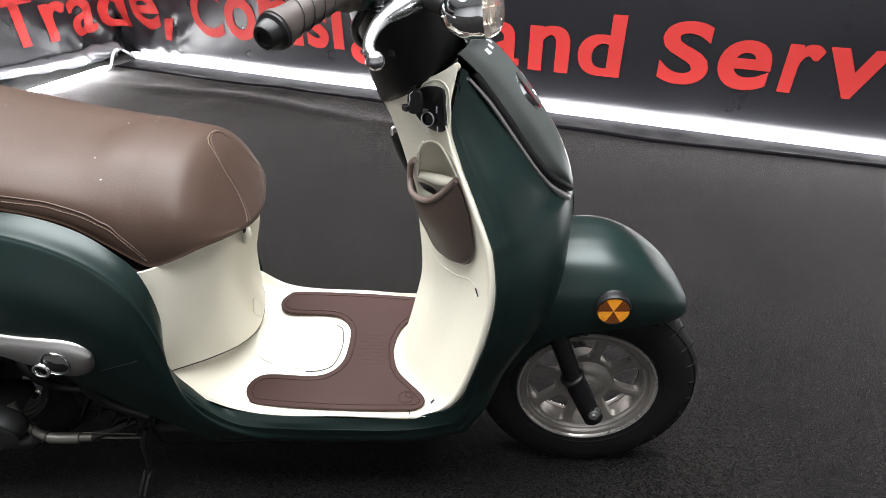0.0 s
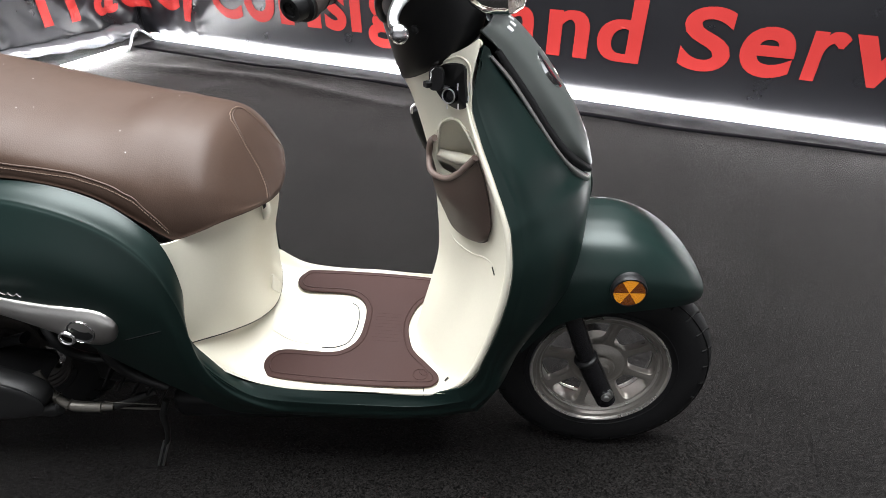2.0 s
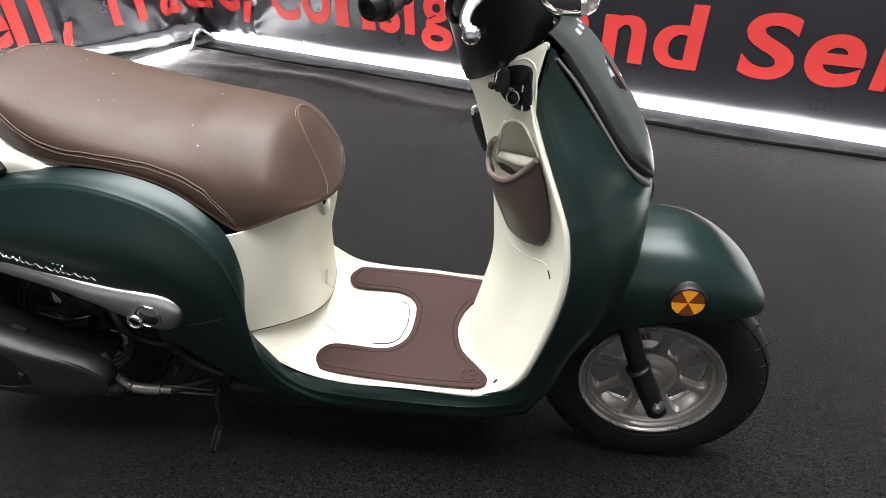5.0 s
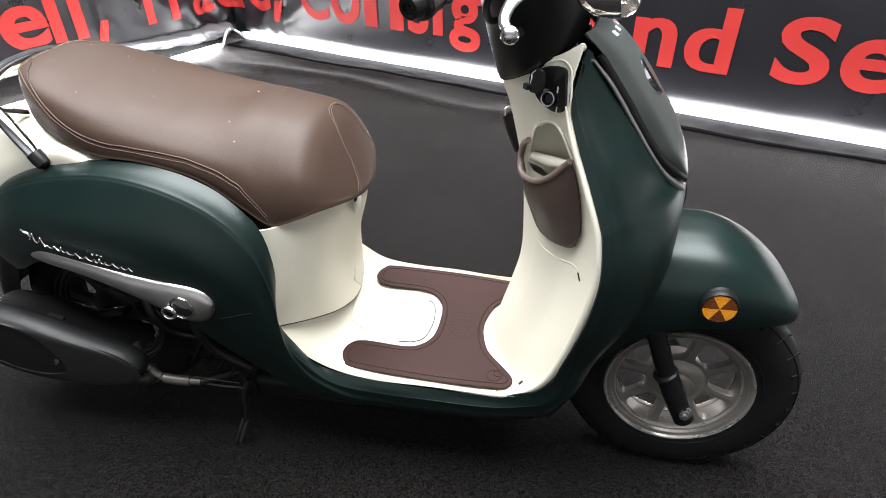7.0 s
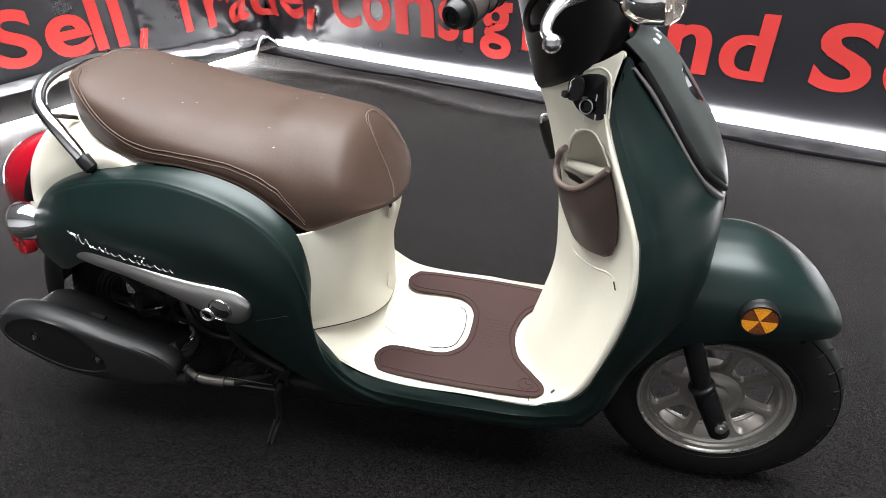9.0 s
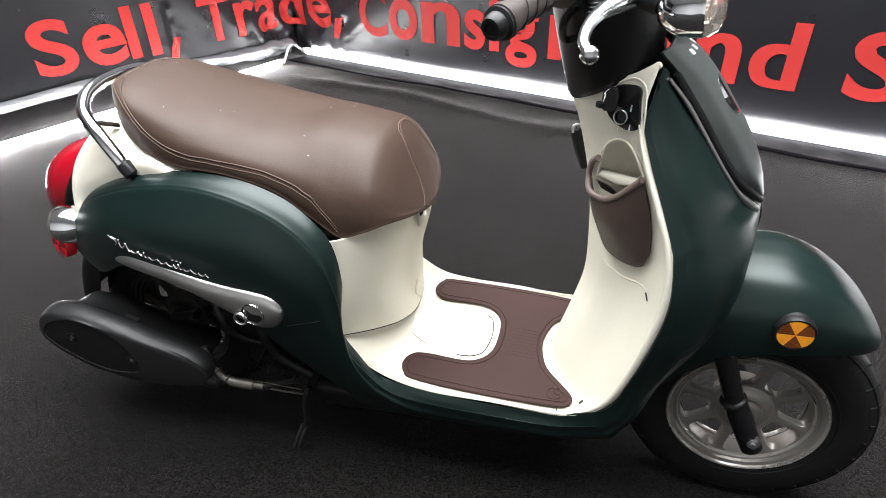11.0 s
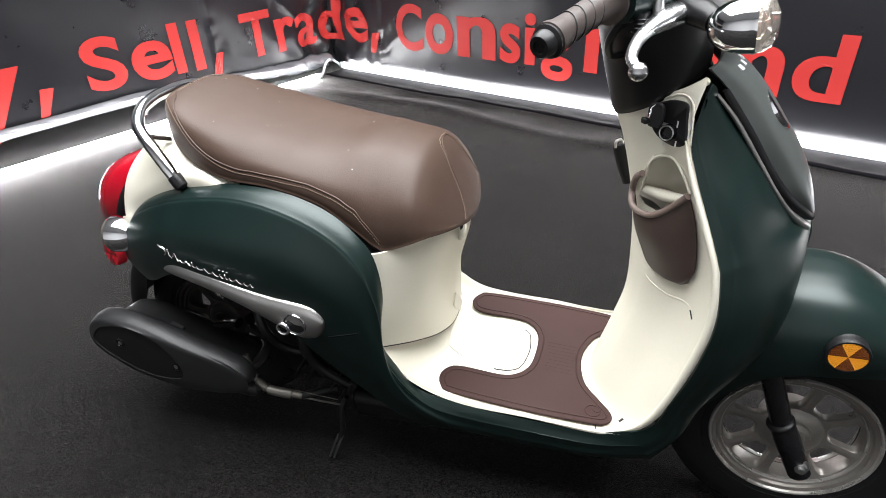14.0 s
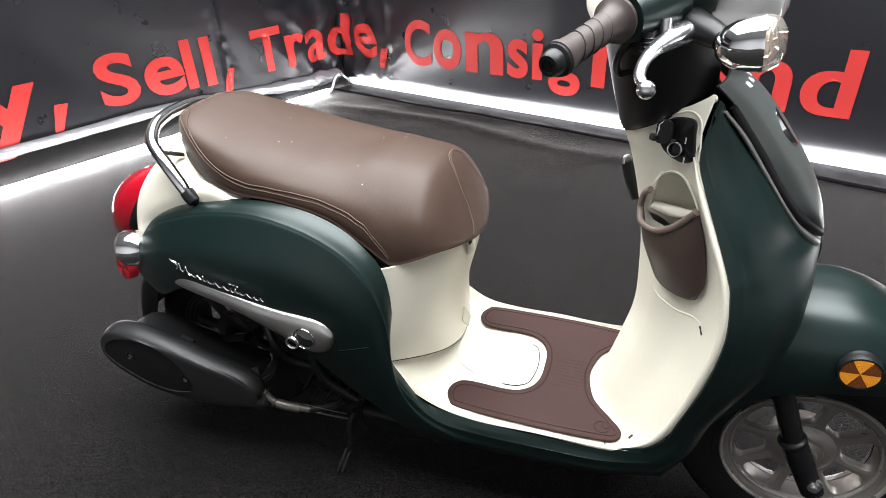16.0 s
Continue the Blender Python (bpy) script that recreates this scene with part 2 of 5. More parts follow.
def lathe(name, profile, mat, m, parent=None, label="", n=48, smooth=True, caps=True):
    """Profile points (radius, height) turned round the z axis of the pose m."""
    verts, faces = [], []
    for r, h in profile:
        for j in range(n):
            a = 2 * math.pi * j / n
            verts.append(m @ Vector((r * math.cos(a), r * math.sin(a), h)))
    faces = grid_faces(len(profile), n, True)
    for base, (r, h) in ((0, profile[0]), ((len(profile) - 1) * n, profile[-1])):
        if caps and r > 1e-6:
            verts.append(m @ Vector((0, 0, h)))
            faces += [(base + j, base + (j + 1) % n, len(verts) - 1) for j in range(n)]
    return link(name, verts, faces, mat, parent, label, smooth)


def axis_pose(place, direction):
    """A pose at place whose z axis points along direction."""
    return Matrix.Translation(place) @ Vector(direction).to_track_quat("Z", "Y").to_matrix().to_4x4()


def block(name, m, size, mat, parent=None, label="", bevel=0.002, taper=1.0):
    x, y, z = (s / 2 for s in size)
    verts = [m @ Vector((sx * x * (taper if sz > 0 else 1), sy * y * (taper if sz > 0 else 1), sz * z)) for sx in (-1, 1) for sy in (-1, 1) for sz in (-1, 1)]
    faces = [(0, 1, 3, 2), (4, 6, 7, 5), (0, 4, 5, 1), (2, 3, 7, 6), (0, 2, 6, 4), (1, 5, 7, 3)]
    return link(name, verts, faces, mat, parent, label, smooth=30, bevel=bevel)


def plate_pose(centre, normal):
    """A plate's place: x to its side, y up along it, z out of it."""
    n = Vector(normal).normalized()
    side = Vector((0, 0, 1)).cross(n).normalized()
    m = Matrix((side, n.cross(side), n)).transposed().to_4x4()
    m.translation = Vector(centre)
    return m


def prism(name, outline, m, depth, mat, parent=None, label="", bevel=0.0015, smooth=30):
    """An outline in the xy plane of the pose m, given the depth along its z."""
    n = len(outline)
    verts = [m @ Vector((*p, z)) for z in (0, depth) for p in outline]
    faces = [tuple(range(n)), tuple(range(2 * n - 1, n - 1, -1))] + [(i, (i + 1) % n, n + (i + 1) % n, n + i) for i in range(n)]
    return link(name, verts, faces, mat, parent, label, smooth, bevel)


def thing(name, place, label, category, group=""):
    return tagged(moved(new(name), place), label, category, group)


def moved(ob, place):
    ob.location = place
    return ob


def inside(p, poly):
    """Whether the point (a, b) lies in the polygon."""
    hit = False
    for (a0, b0), (a1, b1) in zip(poly, poly[1:] + poly[:1]):
        if (b0 > p[1]) != (b1 > p[1]) and p[0] < (a1 - a0) * (p[1] - b0) / (b1 - b0) + a0:
            hit = not hit
    return hit


def own(p):
    """A place of the room in the scooter's own measure."""
    return (p[0], (p[1] + 0.008) / 0.96, p[2])

# ---- room ----
CORNER = np.array([-1.863, 2.919])
BACK = np.array([0.9432, -0.3321])
LEFT = np.array([-0.3321, -0.9432])
BACK_IN, LEFT_IN = np.array([-0.3321, -0.9432]), np.array([0.9432, -0.3321])
# the scooter leans a little on its stand, its own measure is turned level by this
LEVEL = Matrix.Translation((0.0011, 0.0007, -0.0361)) @ pose(0, 0, 0, 2.297, -3.556, -0.071)


def fold(s, z, seed):
    """How far the hanging cloth stands off its plane, in metres."""
    near = math.exp(-(s / 0.35) ** 2)
    w = 0.012 * noise.noise(Vector((s * 1.3, z * 0.9, seed))) + 0.004 * noise.noise(Vector((s * 5, z * 3.0, seed + 3)))
    w += near * (0.045 * noise.noise(Vector((s * 9 + z * 4, z * 7, seed + 7))))
    w += 0.030 * math.exp(-(s / 0.55) ** 2) * (0.35 - abs(noise.noise(Vector((s * 6 - z * 4, z * 3.5, seed + 11)))))
    seam = 0.45 if seed > 5 else 0.93
    w += 0.010 * math.exp(-((s - seam) / 0.07) ** 2) * noise.noise(Vector((s * 14, z * 22, seed + 13)))
    w += 0.010 * math.exp(-((s - seam) / 0.012) ** 2)
    return w


def on_wall(side, s, z, lift=0.0):
    along, inn, seed = (BACK, BACK_IN, 9.0) if side == "back" else (LEFT, LEFT_IN, 2.0)
    p = CORNER + along * s + inn * (fold(s, z, seed) + lift)
    return (p[0], p[1], z)


def foot_height(side, s):
    """The height of a banner's lower edge; the side banner is drawn up away from the corner."""
    return 0.030 if side == "back" else 0.030 + 0.10 * min(1, max(0, (s - 0.35) / 0.8))


def banner(name, side, length, label):
    nu, nv, top = 230, 90, 2.4
    verts, faces = [], []
    for i in range(nu):
        s = length * (i / (nu - 1)) ** 1.15
        for j in range(nv):
            low = foot_height(side, s)
            z = low + (top - low) * (j / (nv - 1)) ** 1.4
            verts.append(on_wall(side, s, z))
    faces = grid_faces(nu, nv)
    ob = link(name, verts, faces, BANNER)
    mod = ob.modifiers.new("thickness", "SOLIDIFY")
    mod.thickness, mod.offset = 0.002, 0
    return tagged(ob, label, "banner")


def letter(body, side, s0, s1, z0, z1, parent):
    """One printed letter between two places along a banner; below zero s0 lies round the corner on the side banner."""
    cu = bpy.data.curves.new("lettering", "FONT")
    cu.body, cu.size, cu.offset, cu.resolution_u = body, 1.0, 0.010 if body in "nrad" else 0.026, 6
    tmp = bpy.data.objects.new("lettering", cu)
    scene.collection.objects.link(tmp)
    me = bpy.data.meshes.new_from_object(tmp.evaluated_get(bpy.context.evaluated_depsgraph_get()))
    bpy.data.objects.remove(tmp)
    bm = bmesh.new()
    bm.from_mesh(me)
    bmesh.ops.triangulate(bm, faces=bm.faces)
    if body in "nrad":
        for dx in (-0.02, 0.02):
            more = bmesh.ops.duplicate(bm, geom=[f for f in bm.faces if abs(f.verts[0].co.z) < 1e-6])["geom"]
            for v in {v for f in more if isinstance(f, bmesh.types.BMFace) for v in f.verts}:
                v.co += Vector((dx, 0, abs(dx) + dx * 0.5))
    for _ in range(3):
        bmesh.ops.subdivide_edges(bm, edges=[e for e in bm.edges if e.calc_length() > 0.10], cuts=1)
        bmesh.ops.triangulate(bm, faces=bm.faces)
    xs, ys = [v.co.x for v in bm.verts], [v.co.y for v in bm.verts]
    x0, x1, y0, y1 = min(xs), max(xs), min(ys), max(ys)
    for v in bm.verts:
        s = s0 + (s1 - s0) * (v.co.x - x0) / (x1 - x0)
        z = z0 + (z1 - z0) * (v.co.y - y0) / (y1 - y0)
        v.co = on_wall(side if s >= 0 else "left", abs(s), z, 0.006 + 0.03 * v.co.z)
    bmesh.ops.recalc_face_normals(bm, faces=bm.faces)
    bm.to_mesh(me)
    bm.free()
    me.materials.clear()
    me.materials.append(RED_PRINT)
    ob = new("letter", me)
    ob.parent = parent
    return tagged(ob, "bold red printed letter")


def comma(side, tl, tr, br, bl, parent):
    """A slanted printed comma between four corners (along, up) on a banner."""
    tl, tr, br, bl = (np.array(p) for p in (tl, tr, br, bl))
    verts = []
    for i in range(5):
        for j in range(5):
            q, h = i / 4, j / 4
            p = (bl * (1 - q) + br * q) * (1 - h) + (tl * (1 - q) + tr * q) * h
            verts.append(on_wall(side, p[0], p[1], 0.006))
    return link("comma", verts, grid_faces(5, 5), RED_PRINT, parent, "red printed comma", smooth=False)


def carpet_height(x, y):
    """The carpet's folds near the banners, where it was not stretched flat."""
    p = np.array((x, y)) - CORNER
    s, o = p @ BACK, p @ BACK_IN
    run = np.interp(s, (0.3, 0.5, 0.69, 0.86, 1.2, 1.45, 1.77, 2.0, 3.0), (0.25, 0.245, 0.25, 0.256, 0.24, 0.23, 0.22, 0.222, 0.233))
    fade = np.interp(s, (0.25, 0.6, 1.3, 2.2, 2.8), (0, 1, 1, 0.4, 0))
    z = 0.006 * fade * math.exp(-((o - run) / 0.035) ** 2)
    z += 0.012 * fade * math.exp(-((o - run - 0.19 - 0.04 * math.sin(4 * s)) / 0.05) ** 2)
    edge = np.interp(min(o, p @ LEFT_IN), (0.0, 0.1, 0.9, 1.2), (0, 1, 1, 0))
    z += edge * 0.007 * max(0, noise.noise(Vector((x * 3.1, y * 3.7, 1.0))))
    s, o = p @ LEFT, p @ LEFT_IN
    return z + 0.012 * math.exp(-((s - 1.6) / 0.16) ** 2 - ((o - 0.73 + 0.3 * (s - 1.6)) / 0.03) ** 2)


fx = [-7.0, -5.0, -4.0] + list(np.arange(-3.4, 0.7, 0.022)) + [0.8, 1.5, 3.0, 6.0]
fy = [-5.0, -3.0, -1.0, 0.0, 0.5] + list(np.arange(0.9, 3.1, 0.022)) + [3.3, 4.0, 6.0]
floor = link("floor", [(x, y, carpet_height(x, y) if -3.4 < x < 0.7 and 0.9 < y < 3.1 else 0.0) for x in fx for y in fy], grid_faces(len(fx), len(fy)), CARPET)
tagged(floor, "charcoal grey loop carpet on the floor", "floor", kind="structure")
for name, a, b in (("wall_north", CORNER - BACK * 0.6 - BACK_IN * 0.12, CORNER + BACK * 6.0 - BACK_IN * 0.12), ("wall_west", CORNER - LEFT * 0.6 - LEFT_IN * 0.62, CORNER + LEFT * 6.0 - LEFT_IN * 0.62)):
    d = (b - a) / np.linalg.norm(b - a)
    n = np.array([-d[1], d[0]]) * 0.1 * (1 if name == "wall_north" else -1)
    verts = [(*p, z) for z in (0, 2.7) for p in (a, b, b + n, a + n)]
    tagged(link(name, verts, [(0, 1, 2, 3), (4, 5, 6, 7), (0, 1, 5, 4), (1, 2, 6, 5), (2, 3, 7, 6), (3, 0, 4, 7)], WALL, smooth=False), "plain dark wall behind the banner", "wall", kind="structure")
# Unseen ceiling and two walls, added pale to bounce fill light back.
tagged(block("ceiling", pose(-0.5, 0.5, 2.75), (13, 11, 0.1), PALE, bevel=0), "unseen pale ceiling added to bounce light", "ceiling", kind="structure")
tagged(block("bounce_wall_south", pose(-0.5, -3.4, 1.35), (13, 0.1, 2.7), PALE, bevel=0), "unseen pale wall facing the banner, added to bounce light", "wall", kind="structure")
tagged(block("bounce_wall_east", pose(4.6, 0, 1.35), (0.1, 9, 2.7), PALE, bevel=0), "unseen pale wall at the open end, added to bounce light", "wall", kind="structure")

banner_back = banner("banner", "back", 5.6, "black vinyl banner with bold red lettering hung on the wall")
banner_left = banner("banner", "left", 4.2, "creased black vinyl banner with red lettering along the side")
for body, s0, s1, z0, z1 in (("y", 2.235, 1.937, 0.115, 0.432), ("S", 1.668, 1.462, 0.226, 0.491), ("e", 1.429, 1.199, 0.218, 0.424), ("l", 1.193, 1.131, 0.219, 0.488), ("l", 1.075, 1.010, 0.211, 0.484), ("T", 0.734, 0.507, 0.203, 0.464), ("r", 0.482, 0.322, 0.194, 0.395), ("a", 0.319, 0.150, 0.187, 0.396)):
    letter(body, "left", s0, s1, z0, z1, banner_left)
for body, s0, s1, z0, z1 in (("d", -0.124, 0.112, 0.188, 0.468), ("e", 0.149, 0.360, 0.187, 0.412), ("C", 0.617, 0.841, 0.181, 0.461), ("o", 0.864, 1.080, 0.184, 0.421), ("n", 1.111, 1.381, 0.189, 0.419), ("s", 1.408, 1.541, 0.185, 0.400), ("i", 1.565, 1.636, 0.190, 0.460), ("g", 1.672, 1.862, 0.122, 0.415), ("n", 1.925, 2.150, 0.190, 0.412),
                             ("a", 2.440, 2.606, 0.190, 0.402), ("n", 2.653, 2.848, 0.193, 0.403), ("d", 2.886, 3.086, 0.197, 0.471), ("S", 3.247, 3.456, 0.196, 0.467), ("e", 3.489, 3.698, 0.200, 0.409), ("r", 3.742, 3.876, 0.210, 0.412), ("v", 3.886, 4.110, 0.211, 0.410)):
    letter(body, "back", s0, s1, z0, z1, banner_back)
comma("left", (1.892, 0.308), (1.829, 0.303), (1.892, 0.176), (1.931, 0.178), banner_left)
comma("left", (0.931, 0.282), (0.881, 0.278), (0.932, 0.143), (0.973, 0.150), banner_left)
comma("back", (0.390, 0.258), (0.465, 0.268), (0.415, 0.132), (0.361, 0.132), banner_back)


def hem(s0, s1, parent):
    """The side banner's foot, curled out and crumpled towards the corner."""
    verts = []
    nu, nv = 220, 17
    for i in range(nu):
        s = s0 + (s1 - s0) * i / (nu - 1)
        low = foot_height("left", s)
        crumple = math.exp(-(max(0, s - 0.25) / 0.40) ** 2)
        tall = 0.050 + 0.045 * crumple + 0.012 * noise.noise(Vector((s * 2.3, 0, 2)))
        for j in range(nv):
            q = j / (nv - 1)
            o = fold(s, low + 0.05, 2.0) + (0.018 + 0.050 * crumple) * math.sin(math.pi * q ** 0.7) + 0.005
            o += (0.004 + 0.022 * crumple) * noise.noise(Vector((s * 14 + q * 3, q * 2.5 - s * 4, 5)))
            z = low - 0.006 + tall * (1 - q) + (0.002 + 0.012 * crumple) * noise.noise(Vector((s * 11, q * 3, 7)))
            p = CORNER + LEFT * s + LEFT_IN * o
            verts.append((p[0], p[1], max(0.004, z)))
    ob = link("hem", verts, grid_faces(nu, nv), VINYL_SHINE, parent, "shiny curled and crumpled hem")
    mod = ob.modifiers.new("thickness", "SOLIDIFY")
    mod.thickness = 0.002
    return ob


hem(0.10, 4.0, banner_left)


def flap(s0, s1, parent):
    """The back banner's foot, lying out on the carpet under the tube with a rucked edge."""
    verts, nu, nv = [], 240, 13
    for i in range(nu):
        s = s0 + (s1 - s0) * i / (nu - 1)
        out = np.interp(s, (0.3, 0.6, 0.9, 1.6, 2.9, 3.3, 3.7, 4.1, 5.5), (0.22, 0.235, 0.245, 0.215, 0.225, 0.235, 0.20, 0.17, 0.17)) + 0.006 * noise.noise(Vector((s * 5, 1, 3)))
        for j in range(nv):
            q = j / (nv - 1)
            p = CORNER + BACK * s + BACK_IN * (0.004 + out * q)
            lift = 0.010 * math.exp(-((q - 0.93) / 0.07) ** 2) * (0.6 + 0.5 * noise.noise(Vector((s * 3, 2, 4)))) + 0.003 * max(0, noise.noise(Vector((s * 4, q * 3, 6))))
            verts.append((p[0], p[1], carpet_height(p[0], p[1]) + 0.004 + lift * (1 if q < 1 else 0.2)))
    ob = link("flap", verts, grid_faces(nu, nv), FLAP, parent, "dark flap lying on the carpet")
    mod = ob.modifiers.new("thickness", "SOLIDIFY")
    mod.thickness = 0.002
    return ob


flap(0.12, 5.5, banner_back)
cable = tube("cable", [(-1.815, 2.600, 0.010), (-1.818, 2.640, 0.030), (-1.822, 2.700, 0.075), (-1.822, 2.765, 0.085), (-1.815, 2.820, 0.055), (-1.800, 2.850, 0.024)], 0.008, HEM, None, n=30, k=8)
tagged(cable, "white power cable joining the two floor tube lights", "cable")


def light_tube(name, a, b, label, glow, r=0.0155):
    a, b = np.array([*a, r + 0.006]), np.array([*b, r + 0.006])
    d = (b - a) / np.linalg.norm(b - a)
    ob = thing(name, (0, 0, 0), label, "light tube", "floor light tubes")
    tube("diffuser", [a + d * 0.03, b - d * 0.03], r, glow, ob, "glowing white diffuser", n=2, k=16)
    for e, s in ((a, 1), (b, -1)):
        tube("end_cap", [e, e + d * 0.03 * s], r + 0.001, HEM, ob, "white end cap", n=2, k=16)
    return ob


light_tube("light_tube", CORNER + BACK * 0.09 + BACK_IN * 0.038, CORNER + BACK * 5.4 + BACK_IN * 0.038, "glowing white tube light along the banner foot", TUBE_SOFT, 0.0205)
light_tube("light_tube", (-1.805, 2.585), (-2.63, 0.40), "glowing white tube light lying on the carpet", TUBE_LIGHT)

# ---- scooter ----
scooter = thing("scooter", (0, 0, 0), "matt green and cream motor scooter with brown seat on its stand", "scooter")
scooter.location.y, scooter.scale.y = -0.008, 0.96
scooter.matrix_basis = LEVEL @ scooter.matrix_basis


def plan_ring(x, w, zb, zt):
    """A section across the seat, sloping in more towards its nose."""
    h = zt - zb
    q, n = min(1, max(0, (x + 0.40) / 0.22)), min(1, max(0, (x + 0.02) / 0.07))
    half = [(0.0, zb), (0.6 * w, zb), (0.97 * w, zb), (w, zb + 0.006), (w * (0.995 - 0.01 * q - 0.06 * n), zb + 0.30 * h), (w * (0.96 - 0.06 * q - 0.09 * n), zb + (0.62 - 0.07 * q) * h),
            (w * (0.84 - 0.15 * q - 0.11 * n), zb + (0.88 - 0.09 * q) * h), ((0.50 - 0.10 * q - 0.08 * n) * w, zt - (0.02 + 0.03 * q) * h), (0.0, zt)]
    right = [(x, -y, z) for y, z in half]
    left = [(x, y, z) for y, z in half[-2:0:-1]]
    return right + left


seat_rows = [(-0.456, 0.020, 0.786, 0.796), (-0.450, 0.052, 0.778, 0.815), (-0.437, 0.080, 0.766, 0.820), (-0.410, 0.108, 0.747, 0.814), (-0.368, 0.130, 0.726, 0.799), (-0.300, 0.146, 0.708, 0.779),
             (-0.220, 0.149, 0.698, 0.757), (-0.140, 0.151, 0.674, 0.7425), (-0.090, 0.153, 0.637, 0.7395), (-0.060, 0.153, 0.610, 0.735), (-0.042, 0.152, 0.602, 0.7315),
             (-0.005, 0.147, 0.612, 0.7205), (0.015, 0.136, 0.616, 0.698), (0.029, 0.121, 0.615, 0.669), (0.041, 0.099, 0.610, 0.641), (0.0505, 0.070, 0.603, 0.620), (0.0565, 0.040, 0.596, 0.606), (0.0595, 0.012, 0.593, 0.600)]
seat = loft("seat", [plan_ring(*r) for r in seat_rows], 120, 96, LEATHER, scooter, "brown leatherette dual seat with tan stitching", smooth=55)
loft("seat_pan", [plan_ring(x, 0.93 * w, zb - 0.035, zb + 0.012) for x, w, zb, zt in seat_rows[4:11]], 40, 40, BLACK, scooter, "black seat pan")

seat_net = np.array([plan_ring(*r) for r in seat_rows])
seat_a = spline(seat_net, 241)
seat_grid = np.swapaxes(spline(np.swapaxes(seat_a, 0, 1), 320, closed=True), 0, 1)


def stitches(name, pts, out, parent, mat, r=0.0006, dash=0.0048):
    """A row of short threads along a line of points."""
    pts = np.asarray(pts)
    verts, faces = [], []
    run = np.concatenate([[0], np.cumsum(np.linalg.norm(np.diff(pts, axis=0), axis=1))])
    for a in np.arange(0, run[-1] - dash, dash):
        p, q = (np.array([np.interp(a + e, run, pts[:, k]) for k in range(3)]) for e in (0, dash * 0.72))
        d = (q - p) / np.linalg.norm(q - p)
        u = np.cross(d, out)
        u /= np.linalg.norm(u)
        w = np.cross(d, u)
        b = len(verts)
        for e in (p, q):
            verts += [e + r * (math.cos(t) * u + math.sin(t) * w) for t in (0, 1.57, 3.14, 4.71)]
        faces += [(b + i, b + (i + 1) % 4, b + 4 + (i + 1) % 4, b + 4 + i) for i in range(4)] + [(b, b + 1, b + 2, b + 3), (b + 4, b + 5, b + 6, b + 7)]
    return link(name, verts, faces, mat, parent, "tan stitching", smooth=False)


WELT_X = (-0.437, -0.422, -0.411, -0.393, -0.3735, -0.344, -0.308, -0.2815, -0.241, -0.195, -0.154, -0.1115, -0.082, -0.062, -0.047)
WELT_Z = (0.8196, 0.8153, 0.8094, 0.7963, 0.778, 0.755, 0.737, 0.7286, 0.7228, 0.7145, 0.7056, 0.6892, 0.668, 0.640, 0.6146)


def skirt_line(side, up):
    """The seam round the seat between cover and skirt, from the nose corner to the middle of the rear."""
    out = []
    cols = range(40, 161) if side > 0 else range(280, 159, -1)
    for i in range(180, 2, -2):
        ring = seat_grid[i]
        x = ring[0][0]
        if x > -0.048 or x < -0.433:
            continue
        goal = np.interp(x, WELT_X, WELT_Z) + up
        out.append(min((ring[j] for j in cols), key=lambda p: abs(p[2] - goal)))
    last = min(seat_grid, key=lambda ring: abs(ring[0][0] + 0.436 + 0.5 * up))
    out += [last[j] for j in cols if last[j][2] > out[-1][2]][::8]
    return spline(out[::2], 220)


for side in (1, -1):
    edge = skirt_line(side, 0.0)
    welt = tube("welt", edge, 0.0015, LEATHER, seat, "piped seam", n=220, k=8)
    stitches("stitching", skirt_line(side, -0.0052) + np.array((0, -0.0006 * side, 0.0002)), np.array((0, 1.0, 0.2)), welt, THREAD, r=0.0009)
front_seam = [(0.0565, -0.0398, 0.602), (0.0523, -0.0302, 0.610), (0.0426, -0.0158, 0.6286), (0.032, -0.006, 0.6525), (0.020, 0.0023, 0.681), (0.0102, 0.0131, 0.700), (0.0055, 0.0219, 0.7074), (0.0035, 0.034, 0.7095)]
front_seam = [np.array(p) + np.array((0.0008, -0.0006, 0.0006)) for p in front_seam]
front_seam += [p * np.array((1, -1, 1)) + np.array((0, 0.085, 0)) for p in front_seam[::-1]]
front_seam = [min(seat_grid[120:].reshape(-1, 3), key=lambda g: np.sum((g - p) ** 2)) for p in front_seam]
front_welt = tube("welt", spline(front_seam, 120), 0.0013, LEATHER, seat, "piped seam", n=120, k=8)
seat_front = seat_grid[120:].reshape(-1, 3)
seam_in = [seat_front[np.argmin(np.sum((seat_front - p - np.array((-0.0035, -0.0045, 0.0015))) ** 2, axis=1))] for p in spline(front_seam, 40)]
stitches("stitching", spline(seam_in, 240) + np.array((0.0006, -0.0007, 0.0007)), np.array((0.7, -0.5, 0.5)), front_welt, THREAD, r=0.0009)

